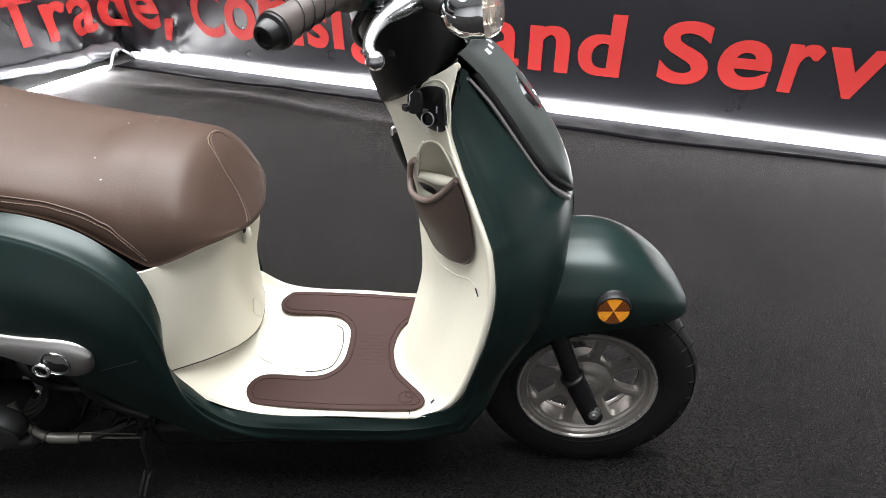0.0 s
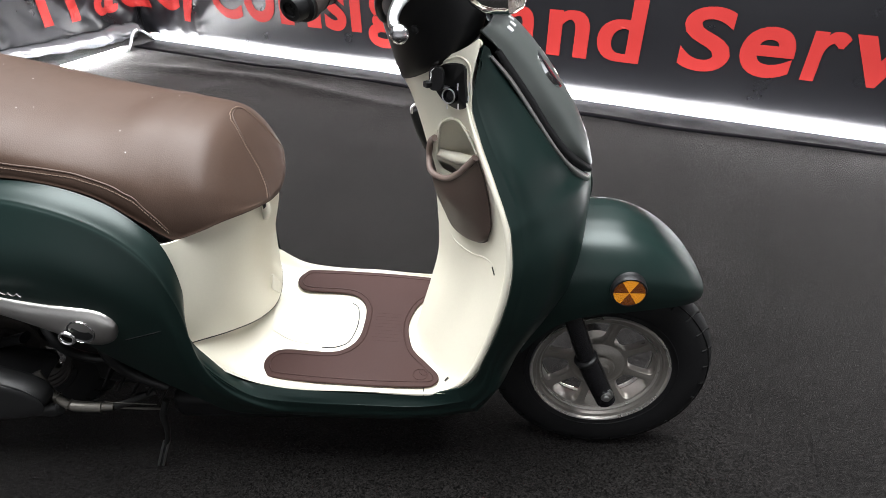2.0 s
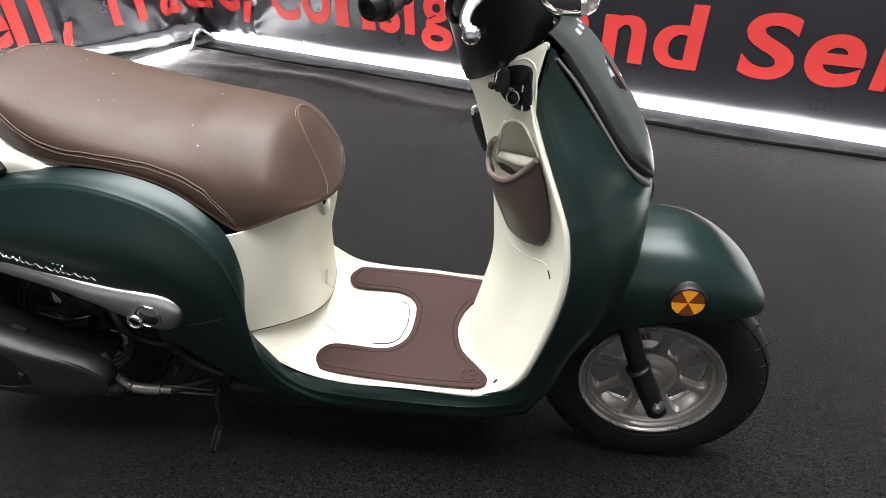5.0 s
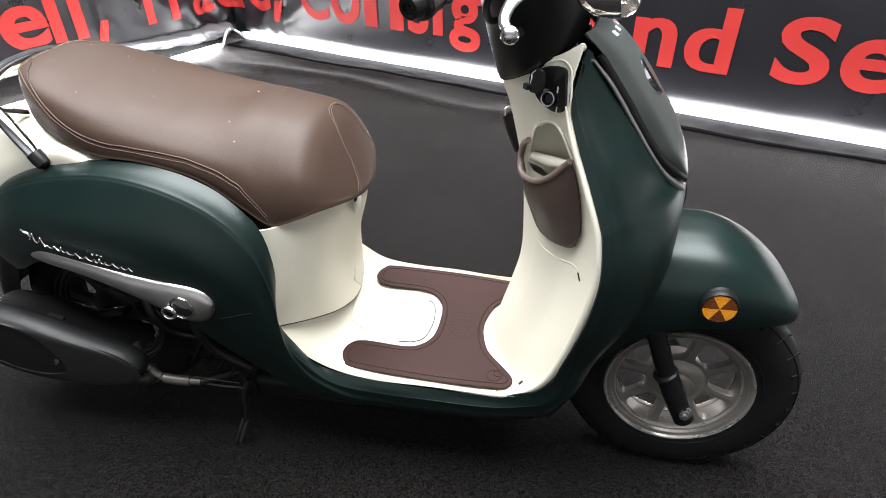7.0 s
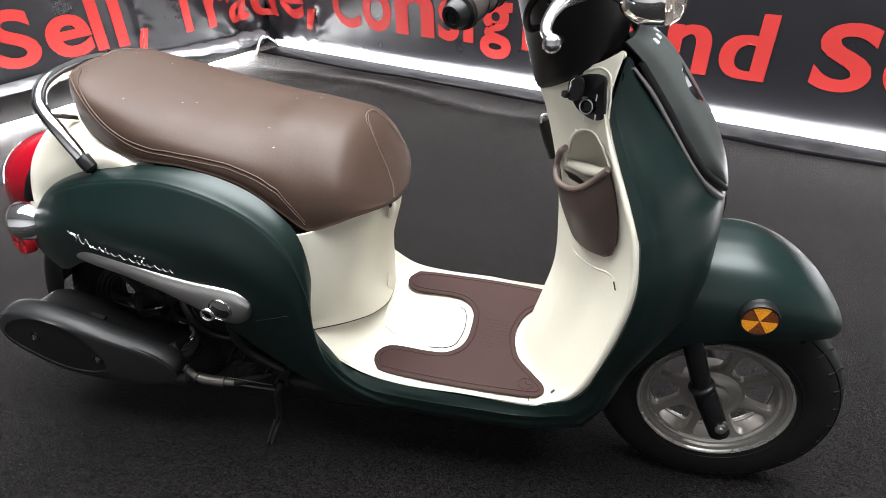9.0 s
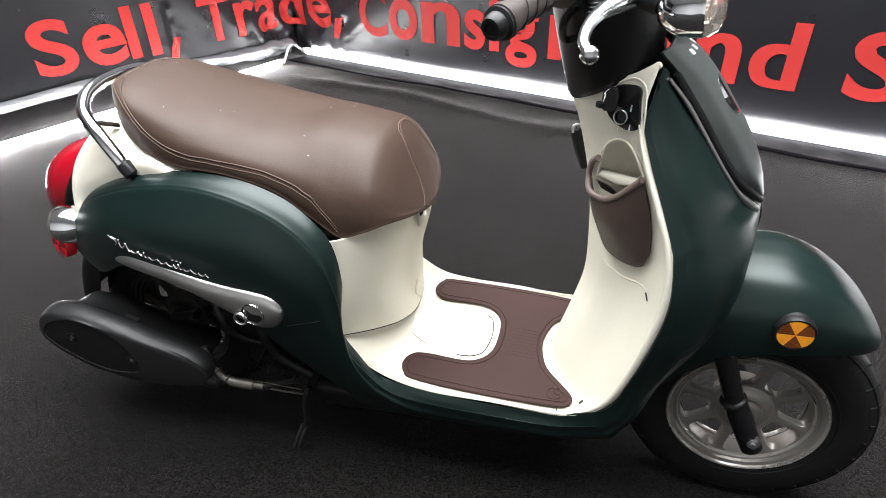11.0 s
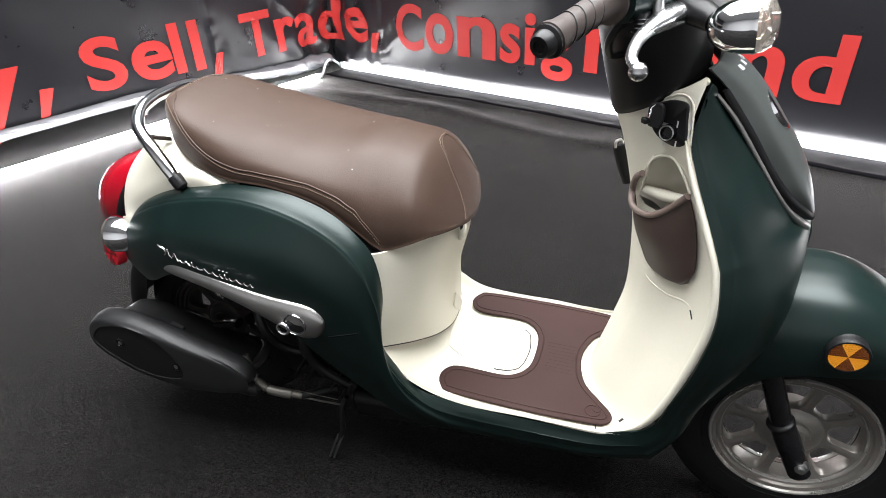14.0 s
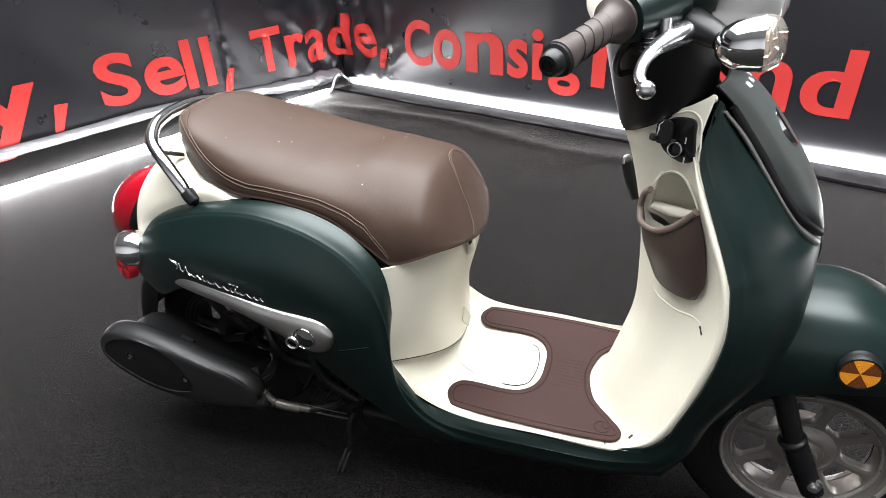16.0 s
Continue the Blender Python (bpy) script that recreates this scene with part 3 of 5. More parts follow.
flecks_v, flecks_f = [], []
rng = random.Random(4)
for k in range(18):
    x, y = rng.uniform(-0.43, -0.03), rng.uniform(-0.11, 0.07)
    d = (seat_grid[..., 0] - x) ** 2 + (seat_grid[..., 1] - y) ** 2 + 0.02 * (seat_grid[..., 2] < 0.68)
    p = seat_grid[np.unravel_index(np.argmin(d), d.shape)] + np.array((0, 0, 0.0004))
    a, ln = rng.uniform(0, 3.1), rng.choice((0.0006, 0.0008, 0.0013))
    u, w = np.array((math.cos(a), math.sin(a), 0)) * ln, np.array((-math.sin(a), math.cos(a), 0)) * 0.0005
    b = len(flecks_v)
    flecks_v += [p - u - w, p + u - w, p + u + w, p - u + w, p + np.array((0, 0, 0.0007))]
    flecks_f += [(b, b + 1, b + 4), (b + 1, b + 2, b + 4), (b + 2, b + 3, b + 4), (b + 3, b, b + 4)]
flecks = tagged(link("dust_flecks", flecks_v, flecks_f, HEM, smooth=False), "pale dust flecks lying on the brown seat", "dust", kind="stuff")
flecks.location.y, flecks.scale.y = -0.008, 0.96
flecks.matrix_basis = LEVEL @ flecks.matrix_basis

# green body cowl over the rear wheel, one for each side
cowl_net = [
    # top edge, shoulder (3), crease (2), side (3)
    [(-0.6450, -0.0850, 0.5450), (-0.6470, -0.0970, 0.5460), (-0.6475, -0.1075, 0.5415), (-0.6480, -0.1100, 0.5410), (-0.6475, -0.1110, 0.5385), (-0.6470, -0.1110, 0.5280), (-0.6450, -0.1120, 0.5150), (-0.6350, -0.1120, 0.5000), (-0.6250, -0.1100, 0.4900)],
    [(-0.6050, -0.0980, 0.5780), (-0.6040, -0.1170, 0.5760), (-0.6040, -0.1335, 0.5680), (-0.6040, -0.1370, 0.5670), (-0.6035, -0.1390, 0.5625), (-0.6010, -0.1410, 0.5470), (-0.5980, -0.1460, 0.5270), (-0.5900, -0.1460, 0.5050), (-0.5800, -0.1440, 0.4870)],
    [(-0.5400, -0.1100, 0.6350), (-0.5380, -0.1350, 0.6280), (-0.5365, -0.1545, 0.6175), (-0.5360, -0.1590, 0.6160), (-0.5355, -0.1620, 0.6100), (-0.5330, -0.1670, 0.5890), (-0.5300, -0.1750, 0.5620), (-0.5250, -0.1770, 0.5300), (-0.5200, -0.1750, 0.5070)],
    [(-0.4500, -0.1260, 0.6750), (-0.4470, -0.1540, 0.6660), (-0.4455, -0.1760, 0.6525), (-0.4450, -0.1810, 0.6500), (-0.4445, -0.1840, 0.6440), (-0.4420, -0.1900, 0.6230), (-0.4400, -0.1980, 0.5950), (-0.4370, -0.2000, 0.5650), (-0.4330, -0.1980, 0.5450)],
    [(-0.3600, -0.1400, 0.6950), (-0.3570, -0.1680, 0.6860), (-0.3545, -0.1910, 0.6725), (-0.3540, -0.1960, 0.6700), (-0.3530, -0.1990, 0.6625), (-0.3500, -0.2050, 0.6350), (-0.3450, -0.2140, 0.6000), (-0.3400, -0.2160, 0.5550), (-0.3350, -0.2120, 0.5150)],
    [(-0.2700, -0.1480, 0.7020), (-0.2660, -0.1760, 0.6920), (-0.2620, -0.1990, 0.6785), (-0.2610, -0.2040, 0.6760), (-0.2600, -0.2070, 0.6665), (-0.2560, -0.2130, 0.6330), (-0.2500, -0.2220, 0.5900), (-0.2450, -0.2220, 0.5250), (-0.2400, -0.2160, 0.4780)],
    [(-0.1870, -0.1550, 0.6940), (-0.1810, -0.1820, 0.6820), (-0.1760, -0.2050, 0.6660), (-0.1750, -0.2100, 0.6630), (-0.1735, -0.2125, 0.6530), (-0.1700, -0.2170, 0.6170), (-0.1650, -0.2240, 0.5700), (-0.1700, -0.2220, 0.4900), (-0.1850, -0.2120, 0.4250)],
    [(-0.1200, -0.1630, 0.6720), (-0.1140, -0.1870, 0.6550), (-0.1090, -0.2075, 0.6355), (-0.1080, -0.2120, 0.6320), (-0.1075, -0.2140, 0.6210), (-0.1070, -0.2160, 0.5810), (-0.1050, -0.2210, 0.5300), (-0.1150, -0.2170, 0.4450), (-0.1350, -0.2050, 0.3650)],
    [(-0.0750, -0.1720, 0.6400), (-0.0730, -0.1920, 0.6190), (-0.0705, -0.2075, 0.5970), (-0.0700, -0.2110, 0.5930), (-0.0705, -0.2125, 0.5815), (-0.0730, -0.2130, 0.5410), (-0.0750, -0.2150, 0.4900), (-0.0850, -0.2110, 0.4100), (-0.1050, -0.1970, 0.3250)],
    [(-0.0500, -0.1780, 0.6040), (-0.0524, -0.1918, 0.5749), (-0.0544, -0.1992, 0.5499), (-0.0549, -0.2015, 0.5438), (-0.0560, -0.2023, 0.5345), (-0.0604, -0.2052, 0.4969), (-0.0660, -0.2090, 0.4500), (-0.0720, -0.2050, 0.3750), (-0.0850, -0.1900, 0.2950)],
    [(-0.0460, -0.1830, 0.5350), (-0.0491, -0.1937, 0.5111), (-0.0517, -0.1987, 0.4902), (-0.0523, -0.2004, 0.4853), (-0.0531, -0.2010, 0.4777), (-0.0561, -0.2032, 0.4476), (-0.0600, -0.2060, 0.4100), (-0.0620, -0.2020, 0.3450), (-0.0660, -0.1850, 0.2700)],
    [(-0.0660, -0.1860, 0.4500), (-0.0619, -0.1947, 0.4328), (-0.0585, -0.1980, 0.4172), (-0.0577, -0.1993, 0.4135), (-0.0564, -0.1997, 0.4082), (-0.0513, -0.2012, 0.3868), (-0.0450, -0.2030, 0.3600), (-0.0380, -0.1980, 0.3100), (-0.0350, -0.1780, 0.2500)],
    [(-0.0540, -0.1840, 0.3930), (-0.0459, -0.1924, 0.3758), (-0.0395, -0.1955, 0.3602), (-0.0379, -0.1968, 0.3565), (-0.0359, -0.1970, 0.3522), (-0.0279, -0.1979, 0.3347), (-0.0180, -0.1990, 0.3130), (-0.0080, -0.1900, 0.2780), (0.0000, -0.1670, 0.2350)],
    [(-0.0100, -0.1780, 0.3410), (0.0020, -0.1840, 0.3280), (0.0110, -0.1890, 0.3155), (0.0130, -0.1900, 0.3130), (0.0155, -0.1900, 0.3090), (0.0230, -0.1890, 0.2960), (0.0340, -0.1890, 0.2780), (0.0410, -0.1780, 0.2500), (0.0470, -0.1530, 0.2190)],
    [(0.0690, -0.1710, 0.3060), (0.0710, -0.1770, 0.2960), (0.0725, -0.1800, 0.2875), (0.0730, -0.1810, 0.2850), (0.0735, -0.1810, 0.2820), (0.0750, -0.1800, 0.2700), (0.0770, -0.1790, 0.2550), (0.0810, -0.1670, 0.2320), (0.0840, -0.1390, 0.2110)],
    [(0.1640, -0.1660, 0.2920), (0.1640, -0.1700, 0.2830), (0.1640, -0.1740, 0.2745), (0.1640, -0.1750, 0.2730), (0.1640, -0.1750, 0.2690), (0.1640, -0.1740, 0.2570), (0.1640, -0.1730, 0.2430), (0.1640, -0.1620, 0.2220), (0.1660, -0.1350, 0.2030)],
    [(0.2660, -0.1620, 0.2850), (0.2700, -0.1650, 0.2750), (0.2730, -0.1690, 0.2665), (0.2740, -0.1700, 0.2650), (0.2745, -0.1695, 0.2620), (0.2770, -0.1680, 0.2520), (0.2800, -0.1670, 0.2370), (0.2820, -0.1550, 0.2170), (0.2830, -0.1290, 0.2000)],
    [(0.3340, -0.1650, 0.3060), (0.3420, -0.1680, 0.2950), (0.3505, -0.1695, 0.2850), (0.3520, -0.1700, 0.2830), (0.3530, -0.1695, 0.2800), (0.3570, -0.1680, 0.2690), (0.3620, -0.1650, 0.2550), (0.3650, -0.1530, 0.2350), (0.3660, -0.1290, 0.2170)],
]
cowl_net = np.array(cowl_net)
for i, x, y, z in ((2, -0.536, -0.140, 0.626), (3, -0.445, -0.158, 0.663), (4, -0.354, -0.171, 0.684), (5, -0.261, -0.180, 0.690), (6, -0.178, -0.189, 0.675), (7, -0.112, -0.196, 0.645), (8, -0.070, -0.2005, 0.601)):
    row, crease = cowl_net[i], np.array((x, y, z))
    row[3] = crease
    row[1] = 0.5 * (row[0] + crease) + np.array((0, 0, 0.003))
    row[2] = 0.15 * row[0] + 0.85 * crease + np.array((0, 0, 0.0015))
    row[4] = 0.80 * crease + 0.20 * row[5] + np.array((0, -0.0015, 0.001))
cowl_net[4:6, 8, 2] += 0.014
cowl_net[13] += np.array((-0.006, 0, -0.005)) * np.clip((cowl_net[13][:, 2:] - 0.25) / 0.03, 0, 1)
cowl_net[12, :5] += (0.006, 0, -0.001)
far_net = cowl_net * np.array((1, 0.93, 1))
far_net[8:15, :, 2] -= np.array((0.05, 0.095, 0.095, 0.09, 0.06, 0.03, 0.012))[:, None]
cowl_net[4:6, 7, 2] += 0.007
for side in (1, -1):
    sheet("rear_cowl", cowl_net if side > 0 else far_net, 130, 60, GREEN, scooter, 0.003, "satin dark green side panel sweeping under the footboard", side=side, inward=(-0.2, 0, 0.45))

# green apron in front of the legs, one half for each side
apron_net = [
    [(0.3340, -0.1650, 0.3060), (0.3420, -0.1680, 0.2950), (0.3520, -0.1700, 0.2830), (0.3570, -0.1680, 0.2690), (0.3620, -0.1650, 0.2550), (0.3660, -0.1290, 0.2170), (0.3780, 0.0000, 0.2320)],
    [(0.3750, -0.1760, 0.3880), (0.3838, -0.1727, 0.3792), (0.3868, -0.1716, 0.3762), (0.3921, -0.1679, 0.3720), (0.4160, -0.1510, 0.3530), (0.4460, -0.0840, 0.3390), (0.4550, 0.0000, 0.3400)],
    [(0.4050, -0.1830, 0.4690), (0.4168, -0.1793, 0.4675), (0.4208, -0.1781, 0.4670), (0.4291, -0.1734, 0.4661), (0.4670, -0.1520, 0.4620), (0.5100, -0.0840, 0.4590), (0.5250, 0.0000, 0.4550)],
    [(0.4210, -0.1810, 0.5490), (0.4323, -0.1762, 0.5496), (0.4361, -0.1746, 0.5498), (0.4443, -0.1691, 0.5502), (0.4820, -0.1440, 0.5520), (0.5240, -0.0790, 0.5540), (0.5420, 0.0000, 0.5500)],
    [(0.4200, -0.1690, 0.6110), (0.4306, -0.1632, 0.6113), (0.4342, -0.1612, 0.6113), (0.4402, -0.1563, 0.6115), (0.4680, -0.1340, 0.6120), (0.5160, -0.0700, 0.6130), (0.5420, 0.0000, 0.6100)],
    [(0.4148, -0.1615, 0.6320), (0.4258, -0.1563, 0.6340), (0.4294, -0.1546, 0.6346), (0.4343, -0.1509, 0.6353), (0.4540, -0.1340, 0.6380), (0.4850, -0.0880, 0.6430), (0.5100, -0.0440, 0.6380)],
    [(0.4020, -0.1460, 0.6690), (0.4107, -0.1432, 0.6728), (0.4135, -0.1422, 0.6740), (0.4170, -0.1400, 0.6753), (0.4330, -0.1300, 0.6810), (0.4600, -0.0950, 0.6860), (0.4810, -0.0590, 0.6800)],
    [(0.3820, -0.1190, 0.7240), (0.3884, -0.1168, 0.7265), (0.3906, -0.1161, 0.7274), (0.3932, -0.1145, 0.7282), (0.4050, -0.1070, 0.7320), (0.4290, -0.0850, 0.7360), (0.4530, -0.0620, 0.7260)],
    [(0.3720, -0.0960, 0.7620), (0.3764, -0.0947, 0.7651), (0.3779, -0.0943, 0.7662), (0.3797, -0.0931, 0.7672), (0.3880, -0.0880, 0.7720), (0.4040, -0.0760, 0.7800), (0.4200, -0.0610, 0.7750)],
    [(0.3780, -0.0800, 0.7930), (0.3791, -0.0796, 0.7941), (0.3794, -0.0795, 0.7945), (0.3803, -0.0789, 0.7951), (0.3840, -0.0760, 0.7980), (0.3910, -0.0700, 0.8060), (0.3990, -0.0620, 0.8080)],
    [(0.3880, -0.0680, 0.8260), (0.3884, -0.0680, 0.8255), (0.3885, -0.0679, 0.8254), (0.3888, -0.0678, 0.8251), (0.3900, -0.0670, 0.8240), (0.3920, -0.0660, 0.8220), (0.3940, -0.0640, 0.8200)],
]
# the edge turns in a round corner from the sill up to the apron
apron_net = np.array(apron_net)
apron_net[0] += np.array((-0.006, 0, -0.005)) * np.clip((apron_net[0][:, 2:] - 0.25) / 0.03, 0, 1)
apron_net[1, :4] += (0.004, 0, -0.004)
turn = 0.5 * (apron_net[0] + apron_net[1]) + np.array((0.008, 0, -0.010)) * np.array((1, 1, 1, 1, 0.9, 0.5, 0.3))[:, None]
apron_net = np.concatenate([apron_net[:1], turn[None], apron_net[1:]])
for side in (1, -1):
    sheet("front_apron", apron_net, 100, 84, GREEN, scooter, 0.003, "satin dark green front apron", side=side, inward=(0.2, 0, 0.5))
cover_edge = [(0.3852, -0.064, 0.8416), (0.4055, -0.060, 0.8181), (0.4252, -0.057, 0.7878), (0.4489, -0.056, 0.7512), (0.4722, -0.052, 0.7114), (0.5031, -0.044, 0.6677), (0.5341, -0.020, 0.6322)]
cover_mid = [(0.402, 0, 0.853), (0.433, 0, 0.829), (0.458, 0, 0.800), (0.486, 0, 0.758), (0.512, 0, 0.716), (0.531, 0, 0.670), (0.5405, 0, 0.634)]
cover_net = both([[np.array(e) + (np.array(c) - np.array(e)) * np.array((qx, qy, qx)) for qx, qy in ((0, 0), (0.50, 0.12), (0.80, 0.40), (0.96, 0.72), (1, 1))] for e, c in zip(cover_edge, cover_mid)])
sheet("front_cover", cover_net, 40, 40, GREEN_LIT, scooter, 0.006, "green centre cover of the apron, lightened for reflected light", inward=(0.2, 0, 0.6))
for side in (1, -1):
    s = np.array([1, side, 1])
    strip = [np.array(p) * s for p in [(0.3957, -0.0655, 0.8111), (0.4214, -0.0645, 0.7777), (0.453, -0.0635, 0.7263), (0.4781, -0.0605, 0.6848), (0.498, -0.053, 0.6547), (0.5166, -0.041, 0.6317), (0.531, -0.027, 0.6165)]]
    tube("trim_strip", strip, [0.0022, 0.0030, 0.0030, 0.0030, 0.0036, 0.0062, 0.0052], SATIN_SILVER, scooter, "satin silver trim strip", n=40, k=10)
    gap = [np.array(p) * s for p in [(0.4038, -0.0595, 0.8154), (0.4204, -0.0585, 0.7886), (0.4434, -0.0575, 0.7519), (0.4655, -0.0555, 0.7131), (0.4944, -0.0495, 0.6704), (0.5193, -0.0355, 0.6436), (0.5343, -0.0215, 0.6287)]]
    tube("trim_gap", gap, [0.0045, 0.0055, 0.006, 0.0065, 0.007, 0.0065, 0.005], BLACK, scooter, "black gap beside the trim", n=40, k=10)

badge_m = axis_pose((0.4700, 0, 0.7755), (0.83, 0, 0.56)) @ Matrix.Diagonal((1.5, 1.5, 0.55, 1))
badge = lathe("front_badge", [(0.0, 0.003), (0.018, 0.003), (0.0185, 0.0045), (0.022, 0.0045), (0.024, 0.001), (0.024, -0.008)], CHROME, badge_m, scooter, "chrome ringed round badge", 40)
lathe("badge_disc", [(0.0, 0.0045), (0.014, 0.0042), (0.0175, 0.0035), (0.0175, 0.002)], RED_LENS, badge_m, badge, "plain red disc", 32)
cover_grid = surface(cover_net, 60, 80).reshape(-1, 3)
for k in range(5):
    p = min(cover_grid, key=lambda g: (g[1] + 0.036 - 0.016 * k) ** 2 + (g[2] - 0.8335 - 0.0028 * k) ** 2)
    block("badge_bar", axis_pose(p, (0.55, -0.25 + 0.12 * k, 0.8)), (0.0075, 0.0085, 0.002), HEM, scooter, "pale badge bar", bevel=0)

# front fender
fender_rows = [(0.44, 0.522, 0.080, 0.30), (0.49, 0.537, 0.095, 0.375), (0.545, 0.540, 0.102, 0.408), (0.600, 0.534, 0.103, 0.416), (0.652, 0.509, 0.096, 0.418), (0.697, 0.470, 0.079, 0.412), (0.726, 0.432, 0.052, 0.403), (0.741, 0.402, 0.016, 0.392)]
fender_net = both([[(x, -0.97 * w, zb), (x, -w, zb + 0.30 * (zt - zb)), (x, -0.93 * w, zb + 0.62 * (zt - zb)), (x, -0.66 * w, zb + 0.90 * (zt - zb)), (x, -0.3 * w, zb + 0.985 * (zt - zb)), (x, 0, zt)] for x, zt, w, zb in fender_rows])
sheet("front_fender", fender_net, 50, 60, GREEN, scooter, 0.003, "satin dark green front mudguard", inward=(0.55, 0, 0.3))

# cream footboard, leg shield and body
floor_net = both([
    [(-0.090, -0.183, 0.420), (-0.085, -0.140, 0.415), (-0.060, -0.080, 0.400), (-0.050, 0.000, 0.390)],
    [(-0.055, -0.182, 0.385), (-0.048, -0.150, 0.355), (-0.035, -0.080, 0.345), (-0.005, 0.000, 0.345)],
    [(0.000, -0.175, 0.336), (0.000, -0.150, 0.316), (0.005, -0.085, 0.312), (0.035, 0.000, 0.316)],
    [(0.069, -0.168, 0.309), (0.075, -0.153, 0.301), (0.078, -0.074, 0.301), (0.080, 0.000, 0.301)],
    [(0.164, -0.163, 0.300), (0.165, -0.150, 0.293), (0.168, -0.072, 0.293), (0.170, 0.000, 0.293)],
    [(0.266, -0.159, 0.290), (0.267, -0.150, 0.2825), (0.248, -0.068, 0.286), (0.230, 0.000, 0.287)],
    [(0.325, -0.162, 0.298), (0.324, -0.151, 0.284), (0.309, -0.086, 0.282), (0.300, 0.000, 0.284)],
], 0.93)
for i, dz in enumerate((0.046, 0.027, 0.012, 0.002)):
    floor_net[i, 4:, 2] -= dz * np.array((0.4, 1, 1))
sheet("footboard", floor_net, 60, 60, CREAM, scooter, 0.004, "cream flat footboard", inward=(0.1, 0, 0))
shield_in = both([
    [(0.3220, -0.1585, 0.294), (0.313, -0.142, 0.278), (0.288, -0.099, 0.276), (0.247, -0.043, 0.280), (0.236, 0.000, 0.282)],
    [(0.3530, -0.1670, 0.331), (0.347, -0.154, 0.325), (0.307, -0.100, 0.322), (0.261, -0.043, 0.320), (0.248, 0.000, 0.320)],
    [(0.3775, -0.1725, 0.380), (0.372, -0.160, 0.389), (0.338, -0.101, 0.392), (0.291, -0.044, 0.395), (0.276, 0.000, 0.400)],
    [(0.4015, -0.1787, 0.469), (0.399, -0.165, 0.471), (0.365, -0.101, 0.472), (0.318, -0.046, 0.472), (0.300, 0.000, 0.475)],
    [(0.4175, -0.1768, 0.549), (0.415, -0.162, 0.552), (0.378, -0.097, 0.555), (0.328, -0.046, 0.555), (0.308, 0.000, 0.556)],
    [(0.4155, -0.1650, 0.613), (0.413, -0.150, 0.618), (0.375, -0.092, 0.622), (0.326, -0.045, 0.624), (0.306, 0.000, 0.626)],
    [(0.3995, -0.1453, 0.665), (0.397, -0.133, 0.671), (0.362, -0.082, 0.678), (0.316, -0.042, 0.683), (0.298, 0.000, 0.684)],
    [(0.3775, -0.1159, 0.724), (0.375, -0.107, 0.729), (0.348, -0.072, 0.735), (0.304, -0.041, 0.738), (0.287, 0.000, 0.738)],
    [(0.3675, -0.0933, 0.762), (0.364, -0.088, 0.765), (0.338, -0.066, 0.768), (0.295, -0.042, 0.766), (0.279, 0.000, 0.764)],
    [(0.3735, -0.0776, 0.793), (0.368, -0.076, 0.796), (0.342, -0.066, 0.796), (0.290, -0.043, 0.786), (0.273, 0.000, 0.780)],
    [(0.3845, -0.0648, 0.830), (0.378, -0.066, 0.830), (0.348, -0.062, 0.815), (0.290, -0.042, 0.796), (0.272, 0.000, 0.788)],
])
for i, dx in enumerate((0.010, 0.010, 0.008, 0.004)):
    shield_in[i, 2:-2, 0] += dx * np.array((0.5, 0.9, 1, 0.9, 0.5))
pocket_edge = [own(p)[1:] for p in [(0, -0.050, 0.668), (0, -0.057, 0.697), (0, -0.064, 0.721), (0, -0.074, 0.732), (0, -0.087, 0.732), (0, -0.101, 0.719), (0, -0.111, 0.700), (0, -0.096, 0.677), (0, -0.083, 0.657), (0, -0.068, 0.646), (0, -0.048, 0.645), (0, -0.040, 0.655)]]
sheet("leg_shield", shield_in, 180, 200, CREAM, scooter, 0.003, "cream inner leg shield", inward=(0.5, 0, 0.6), drop=lambda p: inside((p[1], p[2]), pocket_edge))
lip_line = [np.array(r[0]) * 0.60 + np.array(r[1]) * 0.40 + np.array((-0.0012, -0.0012, 0)) for r in shield_in[:9]]
tube("edge_lip", lip_line, [0.0030, 0.0050, 0.0060, 0.0060, 0.0055, 0.0050, 0.0045, 0.0035, 0.0010], CREAM, scooter, "", n=70, k=14)
bowl = [[(0.316, -0.046, 0.66), (0.335, -0.046, 0.65), (0.350, -0.060, 0.645), (0.372, -0.085, 0.655), (0.380, -0.108, 0.69)],
        [(0.318, -0.052, 0.69), (0.355, -0.035, 0.685), (0.380, -0.045, 0.680), (0.395, -0.070, 0.690), (0.380, -0.110, 0.700)],
        [(0.322, -0.060, 0.71), (0.355, -0.042, 0.715), (0.378, -0.050, 0.72), (0.390, -0.075, 0.72), (0.372, -0.106, 0.716)],
        [(0.330, -0.067, 0.728), (0.340, -0.066, 0.733), (0.348, -0.072, 0.735), (0.355, -0.082, 0.735), (0.360, -0.090, 0.732)]]
sheet("pocket_liner", [[own(p) for p in r] for r in bowl], 24, 30, CREAM, scooter, 0.002, "cream pocket liner", inward=(0.5, 0, 0.7))
tube("pocket_ledge", [own(p) for p in [(0.322, -0.050, 0.672), (0.350, -0.062, 0.668), (0.375, -0.098, 0.682)]], [0.006, 0.009, 0.006], CREAM, scooter, "cream pocket ledge", n=14)
tube("pocket_lip", [own(p) for p in [(0.318, -0.053, 0.672), (0.322, -0.059, 0.697), (0.328, -0.065, 0.721), (0.341, -0.074, 0.733), (0.355, -0.087, 0.733), (0.366, -0.101, 0.720), (0.376, -0.112, 0.699)]], 0.0016, CREAM, scooter, "", n=40, k=10)
